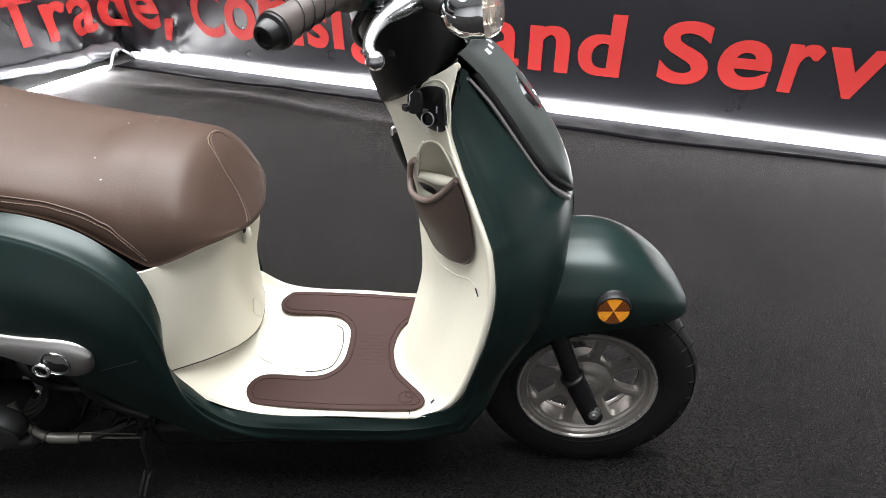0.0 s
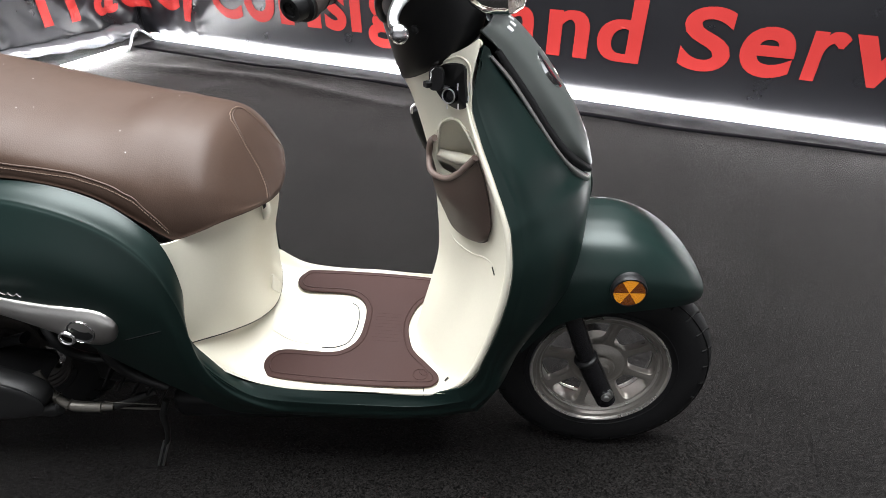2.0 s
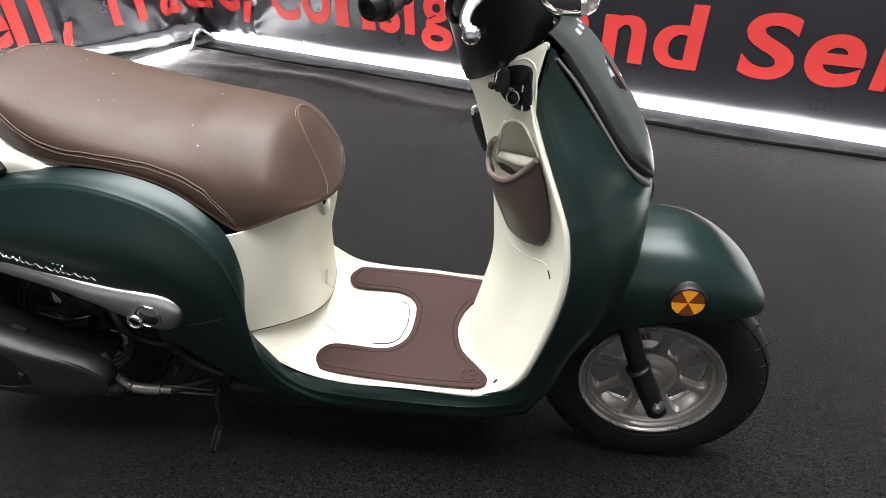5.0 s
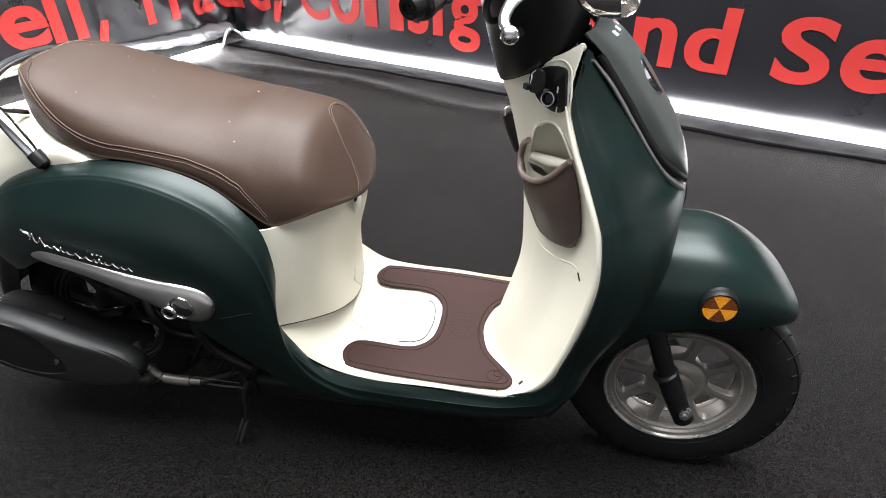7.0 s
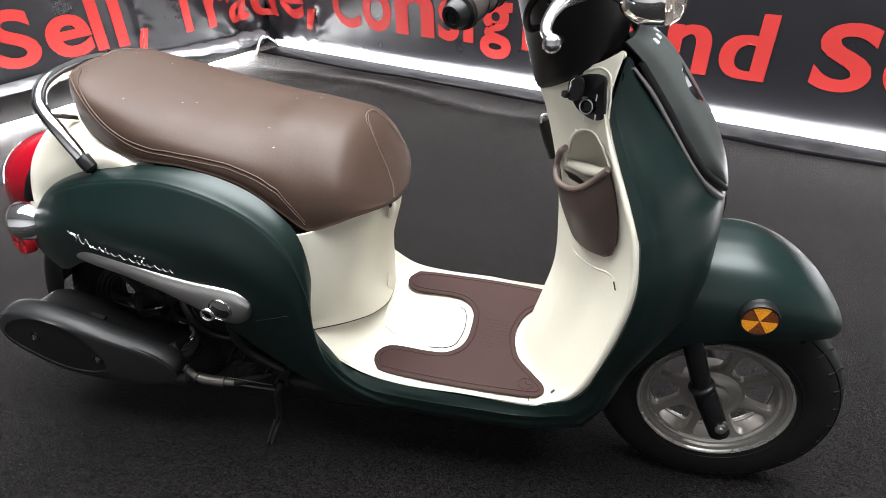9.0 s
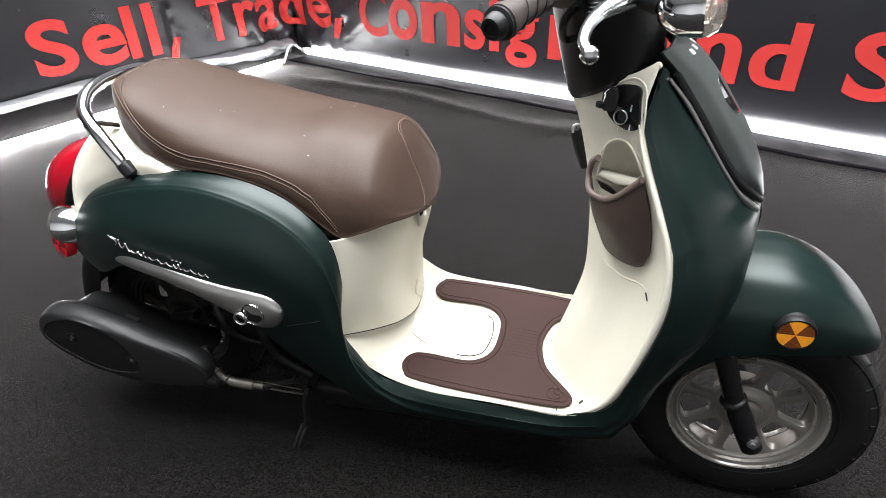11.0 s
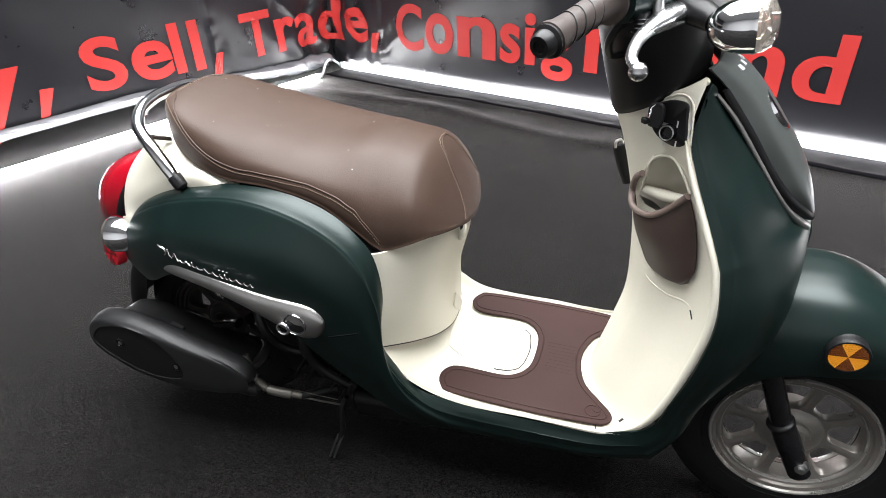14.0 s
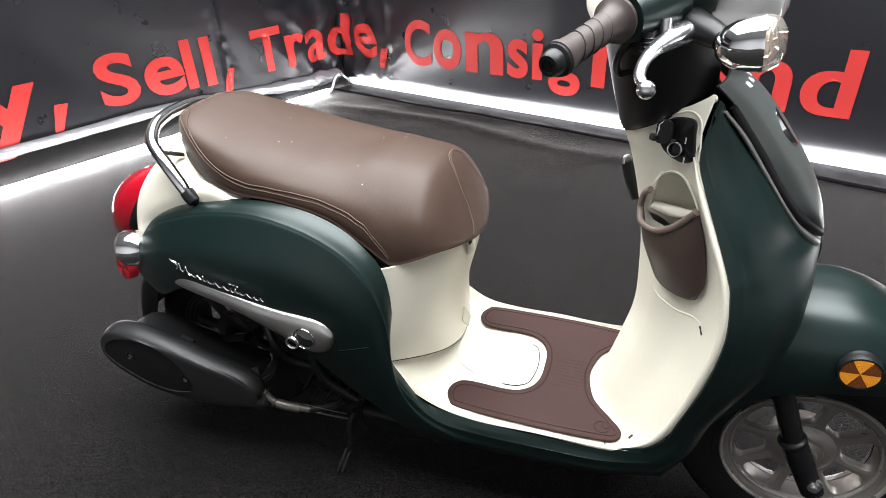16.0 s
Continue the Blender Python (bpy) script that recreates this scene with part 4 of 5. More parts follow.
pouch = [[(0.310, -0.036, 0.662), (0.317, -0.050, 0.644), (0.338, -0.070, 0.643), (0.358, -0.086, 0.659), (0.377, -0.113, 0.696)],
         [(0.314, -0.038, 0.625), (0.322, -0.055, 0.612), (0.343, -0.078, 0.612), (0.368, -0.100, 0.628), (0.387, -0.122, 0.660)],
         [(0.322, -0.045, 0.590), (0.332, -0.062, 0.582), (0.354, -0.086, 0.585), (0.376, -0.108, 0.600), (0.392, -0.127, 0.622)],
         [(0.332, -0.060, 0.565), (0.343, -0.074, 0.559), (0.362, -0.094, 0.558), (0.380, -0.114, 0.568), (0.392, -0.128, 0.590)],
         [(0.350, -0.080, 0.554), (0.360, -0.090, 0.553), (0.369, -0.100, 0.554), (0.378, -0.111, 0.558), (0.386, -0.120, 0.566)]]
lift = [[0.006, 0.012, 0.013, 0.012, 0.004], [0.003, 0.012, 0.015, 0.012, 0.003], [0.002, 0.010, 0.013, 0.010, 0.002], [0.002, 0.007, 0.008, 0.006, 0.002], [0.001, 0.001, 0.001, 0.001, 0.001]]
pouch = [[own((x - 0.70 * q, y - 0.62 * q, z + 0.30 * q)) for (x, y, z), q in zip(r, l)] for r, l in zip(pouch, lift)]
sheet("pocket", pouch, 40, 40, POUCH, scooter, 0.004, "brown leatherette storage pocket", inward=(0.5, 0, 0.6))
tube("pocket_rim", [own((0.318, -0.062, 0.701)), own((0.310, -0.048, 0.688))] + pouch[0], 0.0044, LEATHER_TRIM, scooter, "taupe padded pocket rim", n=44, k=14)

tube("shield_ridge", [own(p) for p in [(0.3265, -0.046, 0.556), (0.3285, -0.051, 0.544), (0.3395, -0.065, 0.528), (0.3645, -0.089, 0.523), (0.3865, -0.116, 0.533), (0.3975, -0.134, 0.532), (0.4005, -0.141, 0.525)]], [0.0005, 0.0016, 0.0019, 0.0019, 0.0019, 0.0016, 0.0005], CREAM, scooter, "", n=50, k=12)
tube("shield_slot", [own(p) for p in [(0.3935, -0.1335, 0.5325), (0.3965, -0.1390, 0.5215)]], 0.0010, BLACK_MATT, scooter, "dark fixing slot", n=4, k=8)
tube("shield_slot", [own(p) for p in [(0.3115, -0.1425, 0.2965), (0.3175, -0.1385, 0.3005)]], 0.0018, BLACK_MATT, scooter, "dark fixing slot", n=4, k=8)
tube("sill_gap", [own(p) for p in [(0.2755, -0.148, 0.2858), (0.2762, -0.154, 0.2862), (0.2770, -0.163, 0.2866), (0.2775, -0.1665, 0.2825)]], 0.0007, BLACK_MATT, scooter, "dark panel gap", n=10, k=6)
tube("cowl_seam", [own(p) for p in [(-0.140, -0.2192, 0.470), (-0.130, -0.2192, 0.473), (-0.091, -0.2172, 0.483), (-0.065, -0.2092, 0.486)]], 0.0007, BLACK_GLOSS, scooter, "fine panel seam", n=16, k=6)

panel_net = both([
    [(-0.084, -0.172, 0.602), (-0.042, -0.156, 0.602), (-0.012, -0.125, 0.612), (0.030, -0.07, 0.608), (0.044, 0, 0.604)],
    [(-0.080, -0.177, 0.56), (-0.048, -0.160, 0.56), (-0.008, -0.125, 0.56), (0.028, -0.07, 0.56), (0.042, 0, 0.56)],
    [(-0.068, -0.181, 0.49), (-0.055, -0.163, 0.488), (-0.020, -0.122, 0.480), (0.002, -0.068, 0.475), (0.013, 0, 0.47)],
    [(-0.09, -0.182, 0.42), (-0.075, -0.166, 0.414), (-0.035, -0.118, 0.394), (-0.008, -0.064, 0.374), (0.0, 0, 0.36)],
])
sheet("under_seat_panel", panel_net, 40, 70, CREAM, scooter, 0.004, "cream panel below the seat", inward=(-0.2, 0, 0.5))
seam = surface(panel_net, 40, 70)[-1]
tube("panel_gap", [(x - 0.001, y, z - 0.001) for x, y, z in seam], 0.0014, BLACK, scooter, "dark panel gap", n=70, k=6)
floor_grid = surface(floor_net, 120, 120)


def on_footboard(x, y, up=0.0):
    """The place on the footboard at x and y, standing up by some metres."""
    d = (floor_grid[..., 0] - x) ** 2 + (floor_grid[..., 1] - y) ** 2
    return (x, y, floor_grid[np.unravel_index(np.argmin(d), d.shape)][2] + up)


lid_rows = [(-0.005, 0.050), (0.03, 0.058), (0.07, 0.0615), (0.098, 0.0605), (0.118, 0.054), (0.128, 0.043), (0.1345, 0.026)]
sheet("battery_lid", [[on_footboard(x, w * q, 0.0015 + 0.0025 * (1 - abs(q) ** 4)) for q in (-1, -0.85, -0.5, 0, 0.5, 0.85, 1)] for x, w in lid_rows], 40, 40, CREAM, scooter, 0.003, "cream battery lid", inward=(0.05, 0, 0))
# Dark bar paints the shade in the lid gap, only where shadow falls.
gap_line = spline([(0.085, -0.0667), (0.10, -0.0655), (0.116, -0.061), (0.132, -0.045), (0.139, 0), (0.132, 0.045), (0.118, 0.059)], 50)
tube("lid_gap_shade", [on_footboard(x, y, 0.0008) for x, y in gap_line], 0.0010, BLACK_MATT, scooter, "dark line for the shade in the lid gap", n=50, k=6)
hook = tube("bag_hook", [(0.043, -0.045, 0.602), (0.0485, -0.045, 0.594), (0.0480, -0.045, 0.580), (0.0420, -0.045, 0.567)], [0.005, 0.0070, 0.0070, 0.004], CREAM, scooter, "cream hook below the seat", n=16, k=12)
tube("hook_gap", [(0.0495, -0.0515, 0.6010), (0.0500, -0.0525, 0.5950), (0.0480, -0.0530, 0.5900)], [0.0035, 0.0030, 0.0010], BLACK, hook, "dark gap behind the hook", n=8, k=8)
prism("panel_clip", [tuple(p) for p in spline([(0, -0.020), (0.005, -0.012), (0.0105, -0.002), (0.006, 0.010), (0, 0.022), (-0.006, 0.010), (-0.0105, -0.002), (-0.005, -0.012)], 40, True)], plate_pose((0.0132, -0.0205, 0.4125), (0.86, -0.50, 0.10)), 0.003, CREAM, scooter, "cream pointed clip cover", bevel=0.0008)
tail_net = both([
    [(-0.29, -0.150, 0.655), (-0.29, -0.143, 0.690), (-0.29, -0.10, 0.70), (-0.29, 0, 0.70)],
    [(-0.36, -0.146, 0.680), (-0.36, -0.142, 0.714), (-0.36, -0.10, 0.722), (-0.36, 0, 0.722)],
    [(-0.45, -0.132, 0.66), (-0.452, -0.128, 0.700), (-0.47, -0.092, 0.742), (-0.48, 0, 0.752)],
    [(-0.54, -0.116, 0.615), (-0.548, -0.112, 0.655), (-0.565, -0.075, 0.695), (-0.575, 0, 0.712)],
    [(-0.60, -0.100, 0.560), (-0.608, -0.097, 0.603), (-0.622, -0.065, 0.640), (-0.632, 0, 0.652)],
    [(-0.632, -0.090, 0.515), (-0.645, -0.085, 0.54), (-0.66, -0.055, 0.565), (-0.67, 0, 0.575)],
    [(-0.645, -0.075, 0.48), (-0.66, -0.07, 0.49), (-0.675, -0.045, 0.50), (-0.68, 0, 0.505)],
])
sheet("tail_cowl", tail_net, 50, 50, CREAM, scooter, 0.004, "cream tail cowl behind the seat", inward=(-0.4, 0, 0.5))

# brown mat on the footboard
mat_half = [(0.236, 0.0), (0.240, -0.030), (0.252, -0.062), (0.279, -0.092), (0.297, -0.112), (0.3005, -0.126), (0.292, -0.1385), (0.268, -0.144), (0.16, -0.149), (0.03, -0.146), (0.006, -0.135), (-0.003, -0.112), (0.006, -0.090), (0.03, -0.080), (0.10, -0.080), (0.130, -0.069), (0.148, -0.042), (0.152, 0.0)]
mat_loop = mat_half + [(x, -y) for x, y in mat_half[-2:0:-1]]
mat_outline = [tuple(p) for p in spline(mat_loop, 160, True)]
foot_mat = thing("foot_mat", (0, 0, 0), "brown rubber foot mat lying on the cream footboard", "foot mat")
foot_mat.location.y, foot_mat.scale.y = -0.008, 0.985
foot_mat.matrix_basis = LEVEL @ foot_mat.matrix_basis
prism("pad", mat_outline, pose(0, 0, 0.3100, 0, 5.14, 0), 0.005, RUBBER_MAT, foot_mat)
mid = np.mean(np.array(mat_outline), axis=0)
ring = np.array(mat_outline)
dd = np.roll(ring, -1, 0) - np.roll(ring, 1, 0)
nn = np.stack([-dd[:, 1], dd[:, 0]], 1) / np.linalg.norm(dd, axis=1, keepdims=True)
inner = ring - nn * 0.010 if np.sum(nn * (ring - mid)) > 0 else ring + nn * 0.010
tube("rim", [(x, y, 0.3150 - 0.09 * x) for x, y in inner], 0.0016, RUBBER_MAT, foot_mat, "raised border", n=160, k=8, closed=True)

for r, dx in ((0.012, 0.0), (0.007, 0.006)):
    tube("embossed_ring", [(0.268 + dx + r * math.cos(a), -0.118 + dx + r * math.sin(a), 0.3152 - 0.09 * (0.268 + dx + r * math.cos(a))) for a in np.linspace(0, 2 * math.pi, 20, endpoint=False)], 0.0009, RUBBER_MAT, foot_mat, "embossed ring", n=40, k=6, closed=True)
for k in range(9):
    y = -0.045 + 0.009 * k
    tube("rib", [(0.172 + 0.0, y, 0.3149 - 0.09 * 0.172), (0.225, y, 0.3149 - 0.09 * 0.225)], 0.0004, RUBBER_MAT, foot_mat, "", n=4, k=6)

# ---- front wheel ----
WHEEL_R = 0.205
RIM_K = 0.912


def wheel(name, x, z, label, alloy, lip):
    m = pose(x, 0, z, 84.5, 0, -1.9)
    ob = new(name)
    ob.parent = scooter
    tagged(ob, label)
    R = WHEEL_R
    tyre = lathe("tyre", [(0.118, 0.030), (0.128, 0.036), (0.150, 0.041), (0.174, 0.040), (0.189, 0.034), (0.199, 0.020), (R, 0.0), (0.199, -0.020), (0.189, -0.034), (0.174, -0.040), (0.150, -0.041), (0.128, -0.036), (0.118, -0.030)], TYRE, m, ob, "black rubber tyre", 96, caps=False)
    # Tread cuts are thin bars, the shade of a groove put into their colour.
    for s in (1, -1):
        for i in range(30):
            a = 2 * math.pi * (i + (0.5 if s < 0 else 0)) / 30
            pts = []
            for r, h, da in ((R - 0.0013, 0.004, 0.0), (0.1990, 0.018, 0.06), (0.1885, 0.0335, 0.095), (0.181, 0.0375, 0.10)):
                pts.append(m @ Vector((r * math.cos(a + da), r * math.sin(a + da), h * s)))
            tube("tread_groove", pts, 0.0022, GROOVE, tyre, n=6, k=5)
        tube("tread_line", [m @ Vector((0.1925 * math.cos(a), 0.1925 * math.sin(a), 0.0312 * s)) for a in np.linspace(0, 2 * math.pi, 60, endpoint=False)], 0.0012, GROOVE, tyre, n=120, k=5, closed=True)
        tube("tyre_bead", [m @ Vector((0.1385 * math.cos(a), 0.1385 * math.sin(a), 0.0390 * s)) for a in np.linspace(0, 2 * math.pi, 60, endpoint=False)], 0.0012, TYRE, tyre, n=120, k=6, closed=True)
    rim = lathe("rim", [(r * RIM_K, h) for r, h in [(0.1145, 0.004), (0.1145, 0.020), (0.1155, 0.0225), (0.117, 0.0225), (0.1185, 0.027), (0.1245, 0.0285), (0.127, 0.0335), (0.134, 0.0350), (0.136, 0.0385), (0.1395, 0.0385), (0.140, 0.034), (0.134, 0.028), (0.130, 0.02), (0.130, -0.02), (0.134, -0.028), (0.140, -0.034), (0.139, -0.037), (0.132, -0.035), (0.124, -0.031), (0.118, -0.024), (0.1145, -0.010), (0.1145, 0.004)]], alloy, m, ob, "painted alloy rim with a polished lip", 96, caps=False)
    for s in (1, -1):
        lathe("rim_lip", [(r * RIM_K, h) for r, h in [(0.1335, 0.0352 * s), (0.1355, 0.0392 * s), (0.1385, 0.0400 * s), (0.1405, 0.0375 * s), (0.1405, 0.0330 * s)]], lip, m, rim, "polished rim lip", 96, caps=False)
        lathe("rim_step", [(r * RIM_K, h) for r, h in [(0.1165, 0.0228 * s), (0.1180, 0.0276 * s), (0.1200, 0.0284 * s)]], lip, m, rim, "", 96, caps=False)
    # Added sleeve over the alloy; shade inside the rim is put into its colour.
    lathe("rim_shade_sleeve", [(r * RIM_K, h) for r, h in [(0.1135, -0.012), (0.1285, -0.020), (0.1285, 0.016), (0.1150, 0.018)]], DARK_METAL, m, rim, "dark sleeve for the shade inside the rim", 72, caps=False)
    lathe("hub", [(r * RIM_K, h) for r, h in [(0.0, 0.040), (0.018, 0.040), (0.021, 0.033), (0.030, 0.030), (0.032, 0.026), (0.044, 0.024), (0.049, 0.020), (0.054, 0.017), (0.054, -0.01), (0.050, -0.03), (0.0, -0.03)]], alloy, m, ob, "alloy hub", 48)
    for i in range(8):
        mid_a, half = 2 * math.pi * (i + 0.15) / 8, math.pi / 8
        n, loops = 48, [[], [], [], [], []]
        for k in range(n):
            t = 2 * math.pi * k / n
            c, q = math.copysign(abs(math.cos(t)) ** 0.42, math.cos(t)), math.copysign(abs(math.sin(t)) ** 0.42, math.sin(t))
            rs, as_ = 0.083 + 0.034 * max(-1, min(1, c * 1.18)), half * max(-1, min(1, q * 1.18))
            rw = 0.0865 + 0.0270 * c
            aw = q * (half - (0.0085 + 0.0020 * abs(c) ** 3) / rw)
            dish = lambda r: 0.017 + 0.10 * (r - 0.05)
            for loop, r, a, h in ((0, rs, as_, dish(rs)), (1, rs * 0.14 + rw * 0.86, as_ * 0.14 + aw * 0.86, dish(rw) - 0.0008), (2, rw, aw, dish(rw) - 0.003), (3, rw, aw, dish(rw) - 0.016), (4, rs, as_, dish(rs) - 0.018)):
                loops[loop].append(m @ Vector((RIM_K * r * math.cos(mid_a + a), RIM_K * r * math.sin(mid_a + a), h)))
        link("spoke", [p for l in loops for p in l], grid_faces(5, n, True), alloy, ob, "")
    return ob


front_wheel = wheel("front_wheel", 0.588, 0.2065, "small alloy front wheel with black tyre", ALLOY, ALLOY_LIP)
rear_wheel = wheel("rear_wheel", -0.556, 0.276, "small alloy rear wheel with black tyre, darkened for shade", ALLOY_SHADED, ALLOY_SHADED)

for s in (1, -1):
    tube("fork_leg", [(0.488, -0.075 * s, 0.50), (0.535, -0.078 * s, 0.345), (0.558, -0.080 * s, 0.27)], [0.016, 0.016, 0.016], BLACK_GLOSS, scooter, "black front fork leg", n=12, k=18)
    tube("fork_slider", [(0.551, -0.080 * s, 0.292), (0.566, -0.082 * s, 0.255), (0.5935, -0.087 * s, 0.189)], [0.0185, 0.0195, 0.0178], BLACK_GLOSS, scooter, "black fork slider", n=12, k=18)
    lathe("axle_nut", [(0.0, 0.012), (0.005, 0.012), (0.005, 0.007), (0.009, 0.007), (0.009, 0.001), (0.013, 0.001), (0.013, -0.004)], STEEL, axis_pose((0.5893, -0.098 * s, 0.2150), (-0.03, -s, 0.09 * s)), scooter, "zinc axle nut", 12)
for s in (1, -1):
    lathe("fork_collar", [(0.0170, -0.004), (0.0205, -0.003), (0.0210, 0.004), (0.0195, 0.006), (0.0165, 0.007)], BLACK, axis_pose((0.5515, -0.0800 * s, 0.2895), (-0.44, -0.03 * s, 0.9)), scooter, "black fork collar", 28)
tube("front_axle", [(0.589, -0.1, 0.214), (0.588, 0.1, 0.197)], 0.007, STEEL, scooter, n=2)

# amber reflectors on the fender
for s in (1, -1):
    m = axis_pose((0.596, -0.0880 * s, 0.466), (-0.03, -s, 0.06))
    housing = lathe("reflector_housing", [(0.0262, -0.02), (0.0268, 0.012), (0.0262, 0.0145), (0.0268, 0.017), (0.0268, 0.0225), (0.0258, 0.0265), (0.0236, 0.0265), (0.0232, 0.0238), (0.0, 0.0238)], BLACK, m, scooter, "black round reflector housing", 40)
    for i in range(6):
        pts = [(0, 0)] + [(0.0230 * math.cos(a), 0.0230 * math.sin(a)) for a in np.linspace(math.pi / 3 * i, math.pi / 3 * (i + 1), 9)]
        prism("lens_segment", pts, m @ pose(0, 0, 0.0242), 0.002, AMBER if i % 2 else AMBER_DARK, housing, "amber reflector segment", bevel=0)

# ---- steering head ----
def oval(c, rx, ry, tilt=0.0, n=12, ex=1.0):
    return [(c[0] + rx * math.cos(a), c[1] + ry * math.sin(a), c[2] + tilt * rx * math.cos(a)) for a in np.linspace(0, 2 * math.pi, n, endpoint=False)]


loft("handlebar_lower_cover", [oval((0.330, 0, 0.800), 0.056, 0.062, 0.5), oval((0.330, 0, 0.815), 0.060, 0.068, 0.5), oval((0.322, 0, 0.86), 0.064, 0.078, 0.3), oval((0.316, 0, 0.91), 0.068, 0.085, 0.1), oval((0.314, 0, 0.935), 0.060, 0.085, 0.0)], 30, 40, BLACK, scooter, "black lower handlebar cover")
loft("handlebar_upper_cover", [oval((0.318, 0, 0.925), 0.068, 0.095), oval((0.325, 0, 0.955), 0.075, 0.105), oval((0.335, 0, 0.985), 0.070, 0.095), oval((0.335, 0, 1.005), 0.045, 0.06)], 24, 40, GREEN, scooter, "dark green upper handlebar cover")
loft("handlebar_rear_cover", [body_oval for body_oval in [oval((0.268, 0, 0.905), 0.020, 0.085), oval((0.262, 0, 0.935), 0.034, 0.115), oval((0.270, 0, 0.965), 0.036, 0.110), oval((0.285, 0, 0.985), 0.02, 0.08)]], 20, 36, CREAM, scooter, "cream rear handlebar cover")
for s in (1, -1):
    tube("switch_housing", [(0.318, -0.075 * s, 0.945), (0.297, -0.100 * s, 0.938), (0.279, -0.124 * s, 0.935)], [0.038, 0.032, 0.026], GREEN, scooter, "dark green switch housing", n=14, k=24)
    tube("lower_housing", [(0.312, -0.085 * s, 0.918), (0.292, -0.108 * s, 0.914)], [0.030, 0.024], BLACK, scooter, "black throttle housing", n=6, k=20)
    ga, gb = np.array((0.272, -0.128 * s, 0.9355)), np.array((0.224, -0.232 * s, 0.920))
    gd = (gb - ga) / np.linalg.norm(gb - ga)
    grip = lathe("grip", [(0.020, 0.0), (0.0245, 0.001), (0.0250, 0.006), (0.021, 0.009), (0.0170, 0.014), (0.0160, 0.03), (0.0152, 0.06), (0.0150, 0.085), (0.0160, 0.100), (0.0180, 0.108), (0.0180, 0.113), (0.014, 0.115)], GRIP, axis_pose(ga, gd), scooter, "brown ribbed rubber grip", 40)
    gm = axis_pose(ga, gd)
    for k, h0 in enumerate((0.035, 0.052, 0.069, 0.086)):
        pts = [gm @ Vector((0.0157 * math.cos(a), 0.0157 * math.sin(a), h0 + 0.008 * math.cos(a + 1.2))) for a in np.linspace(0, 2 * math.pi, 24, endpoint=False)]
        tube("groove", pts, 0.0007, BLACK, grip, n=40, k=5, closed=True)
    end = lathe("bar_end", [(0.0165, 0.112), (0.017, 0.117), (0.0135, 0.119), (0.0125, 0.128), (0.0105, 0.131), (0.007, 0.131), (0.007, 0.1285), (0.0, 0.1285)], BLACK, gm, scooter, "black bar end weight", 32)
    for q in (0, 90):
        block("screw_slot", gm @ pose(0, 0, 0.129, 0, 0, q), (0.008, 0.0018, 0.0012), DARK_METAL, end, "", bevel=0)
    lever = tube("brake_lever", [(0.3440, -0.096 * s, 0.9125), (0.3393, -0.105 * s, 0.9128), (0.3271, -0.125 * s, 0.9108), (0.3133, -0.147 * s, 0.9070), (0.3039, -0.168 * s, 0.9000), (0.3005, -0.190 * s, 0.8910), (0.3059, -0.205 * s, 0.8845)], [0.0150, 0.0165, 0.0140, 0.0086, 0.0068, 0.0060, 0.0056], LEVER, scooter, "polished alloy brake lever", n=34, k=16, flat=0.8)
    lathe("lever_ball", [(0.0, 0.0096)] + [(0.0096 * math.sin(a), 0.0096 * math.cos(a)) for a in np.linspace(0.2, 2.94, 12)] + [(0.0, -0.0096)], LEVER, axis_pose((0.3080, -0.2075 * s, 0.8815), (0, -1, 0)), lever, "", 24)
    tube("lever_pivot", [(0.322, -0.118 * s, 0.932), (0.322, -0.119 * s, 0.912)], 0.0065, STEEL, lever, "steel pivot bolt", n=4, k=16)
    tube("cable_boot", [(0.306, -0.122 * s, 0.918), (0.304, -0.128 * s, 0.900)], [0.0075, 0.0065], BLACK, scooter, "black ribbed cable boot", n=4)
    for q in range(4):
        tube("boot_rib", [Vector((0.3055 - 0.0005 * q, -0.1235 * s - 0.0015 * s * q, 0.914 - 0.004 * q)) + Vector((0.0075 * math.cos(a), 0.0075 * math.sin(a), 0)) for a in np.linspace(0, 2 * math.pi, 12, endpoint=False)], 0.0012, BLACK_GLOSS, scooter, "", n=20, k=5, closed=True)
    sm = axis_pose((0.392, -0.137 * s, 0.905), (1, -0.10 * s, 0.05))
    sig = lathe("turn_signal", [(0.0, -0.022), (0.010, -0.0205), (0.018, -0.014), (0.0245, -0.002), (0.0275, 0.012), (0.0280, 0.020), (0.0285, 0.021), (0.0285, 0.024), (0.026, 0.024)], CHROME, sm, scooter, "chrome bullet turn signal", 48)
    lathe("signal_lens", [(0.0278, 0.0235), (0.0270, 0.030), (0.022, 0.038), (0.012, 0.043), (0.0, 0.044)], AMBER_CLEAR, sm, sig, "clear turn signal lens", 40)
    lathe("signal_bulb", [(0.0, 0.030), (0.010, 0.026), (0.012, 0.018), (0.012, 0.010)], AMBER_CLEAR, sm, sig, "amber bulb", 20)
    tube("signal_stem", [(0.345, -0.085 * s, 0.920), (0.365, -0.108 * s, 0.913), (0.378, -0.124 * s, 0.908)], [0.018, 0.015, 0.012], BLACK, scooter, "black signal stem", n=8)
    tube("throttle_cable", [(0.290, -0.105 * s, 0.912), (0.272, -0.100 * s, 0.888), (0.272, -0.080 * s, 0.865), (0.285, -0.065 * s, 0.862)], 0.0045, BLACK, scooter, "black cable", n=24, k=10)
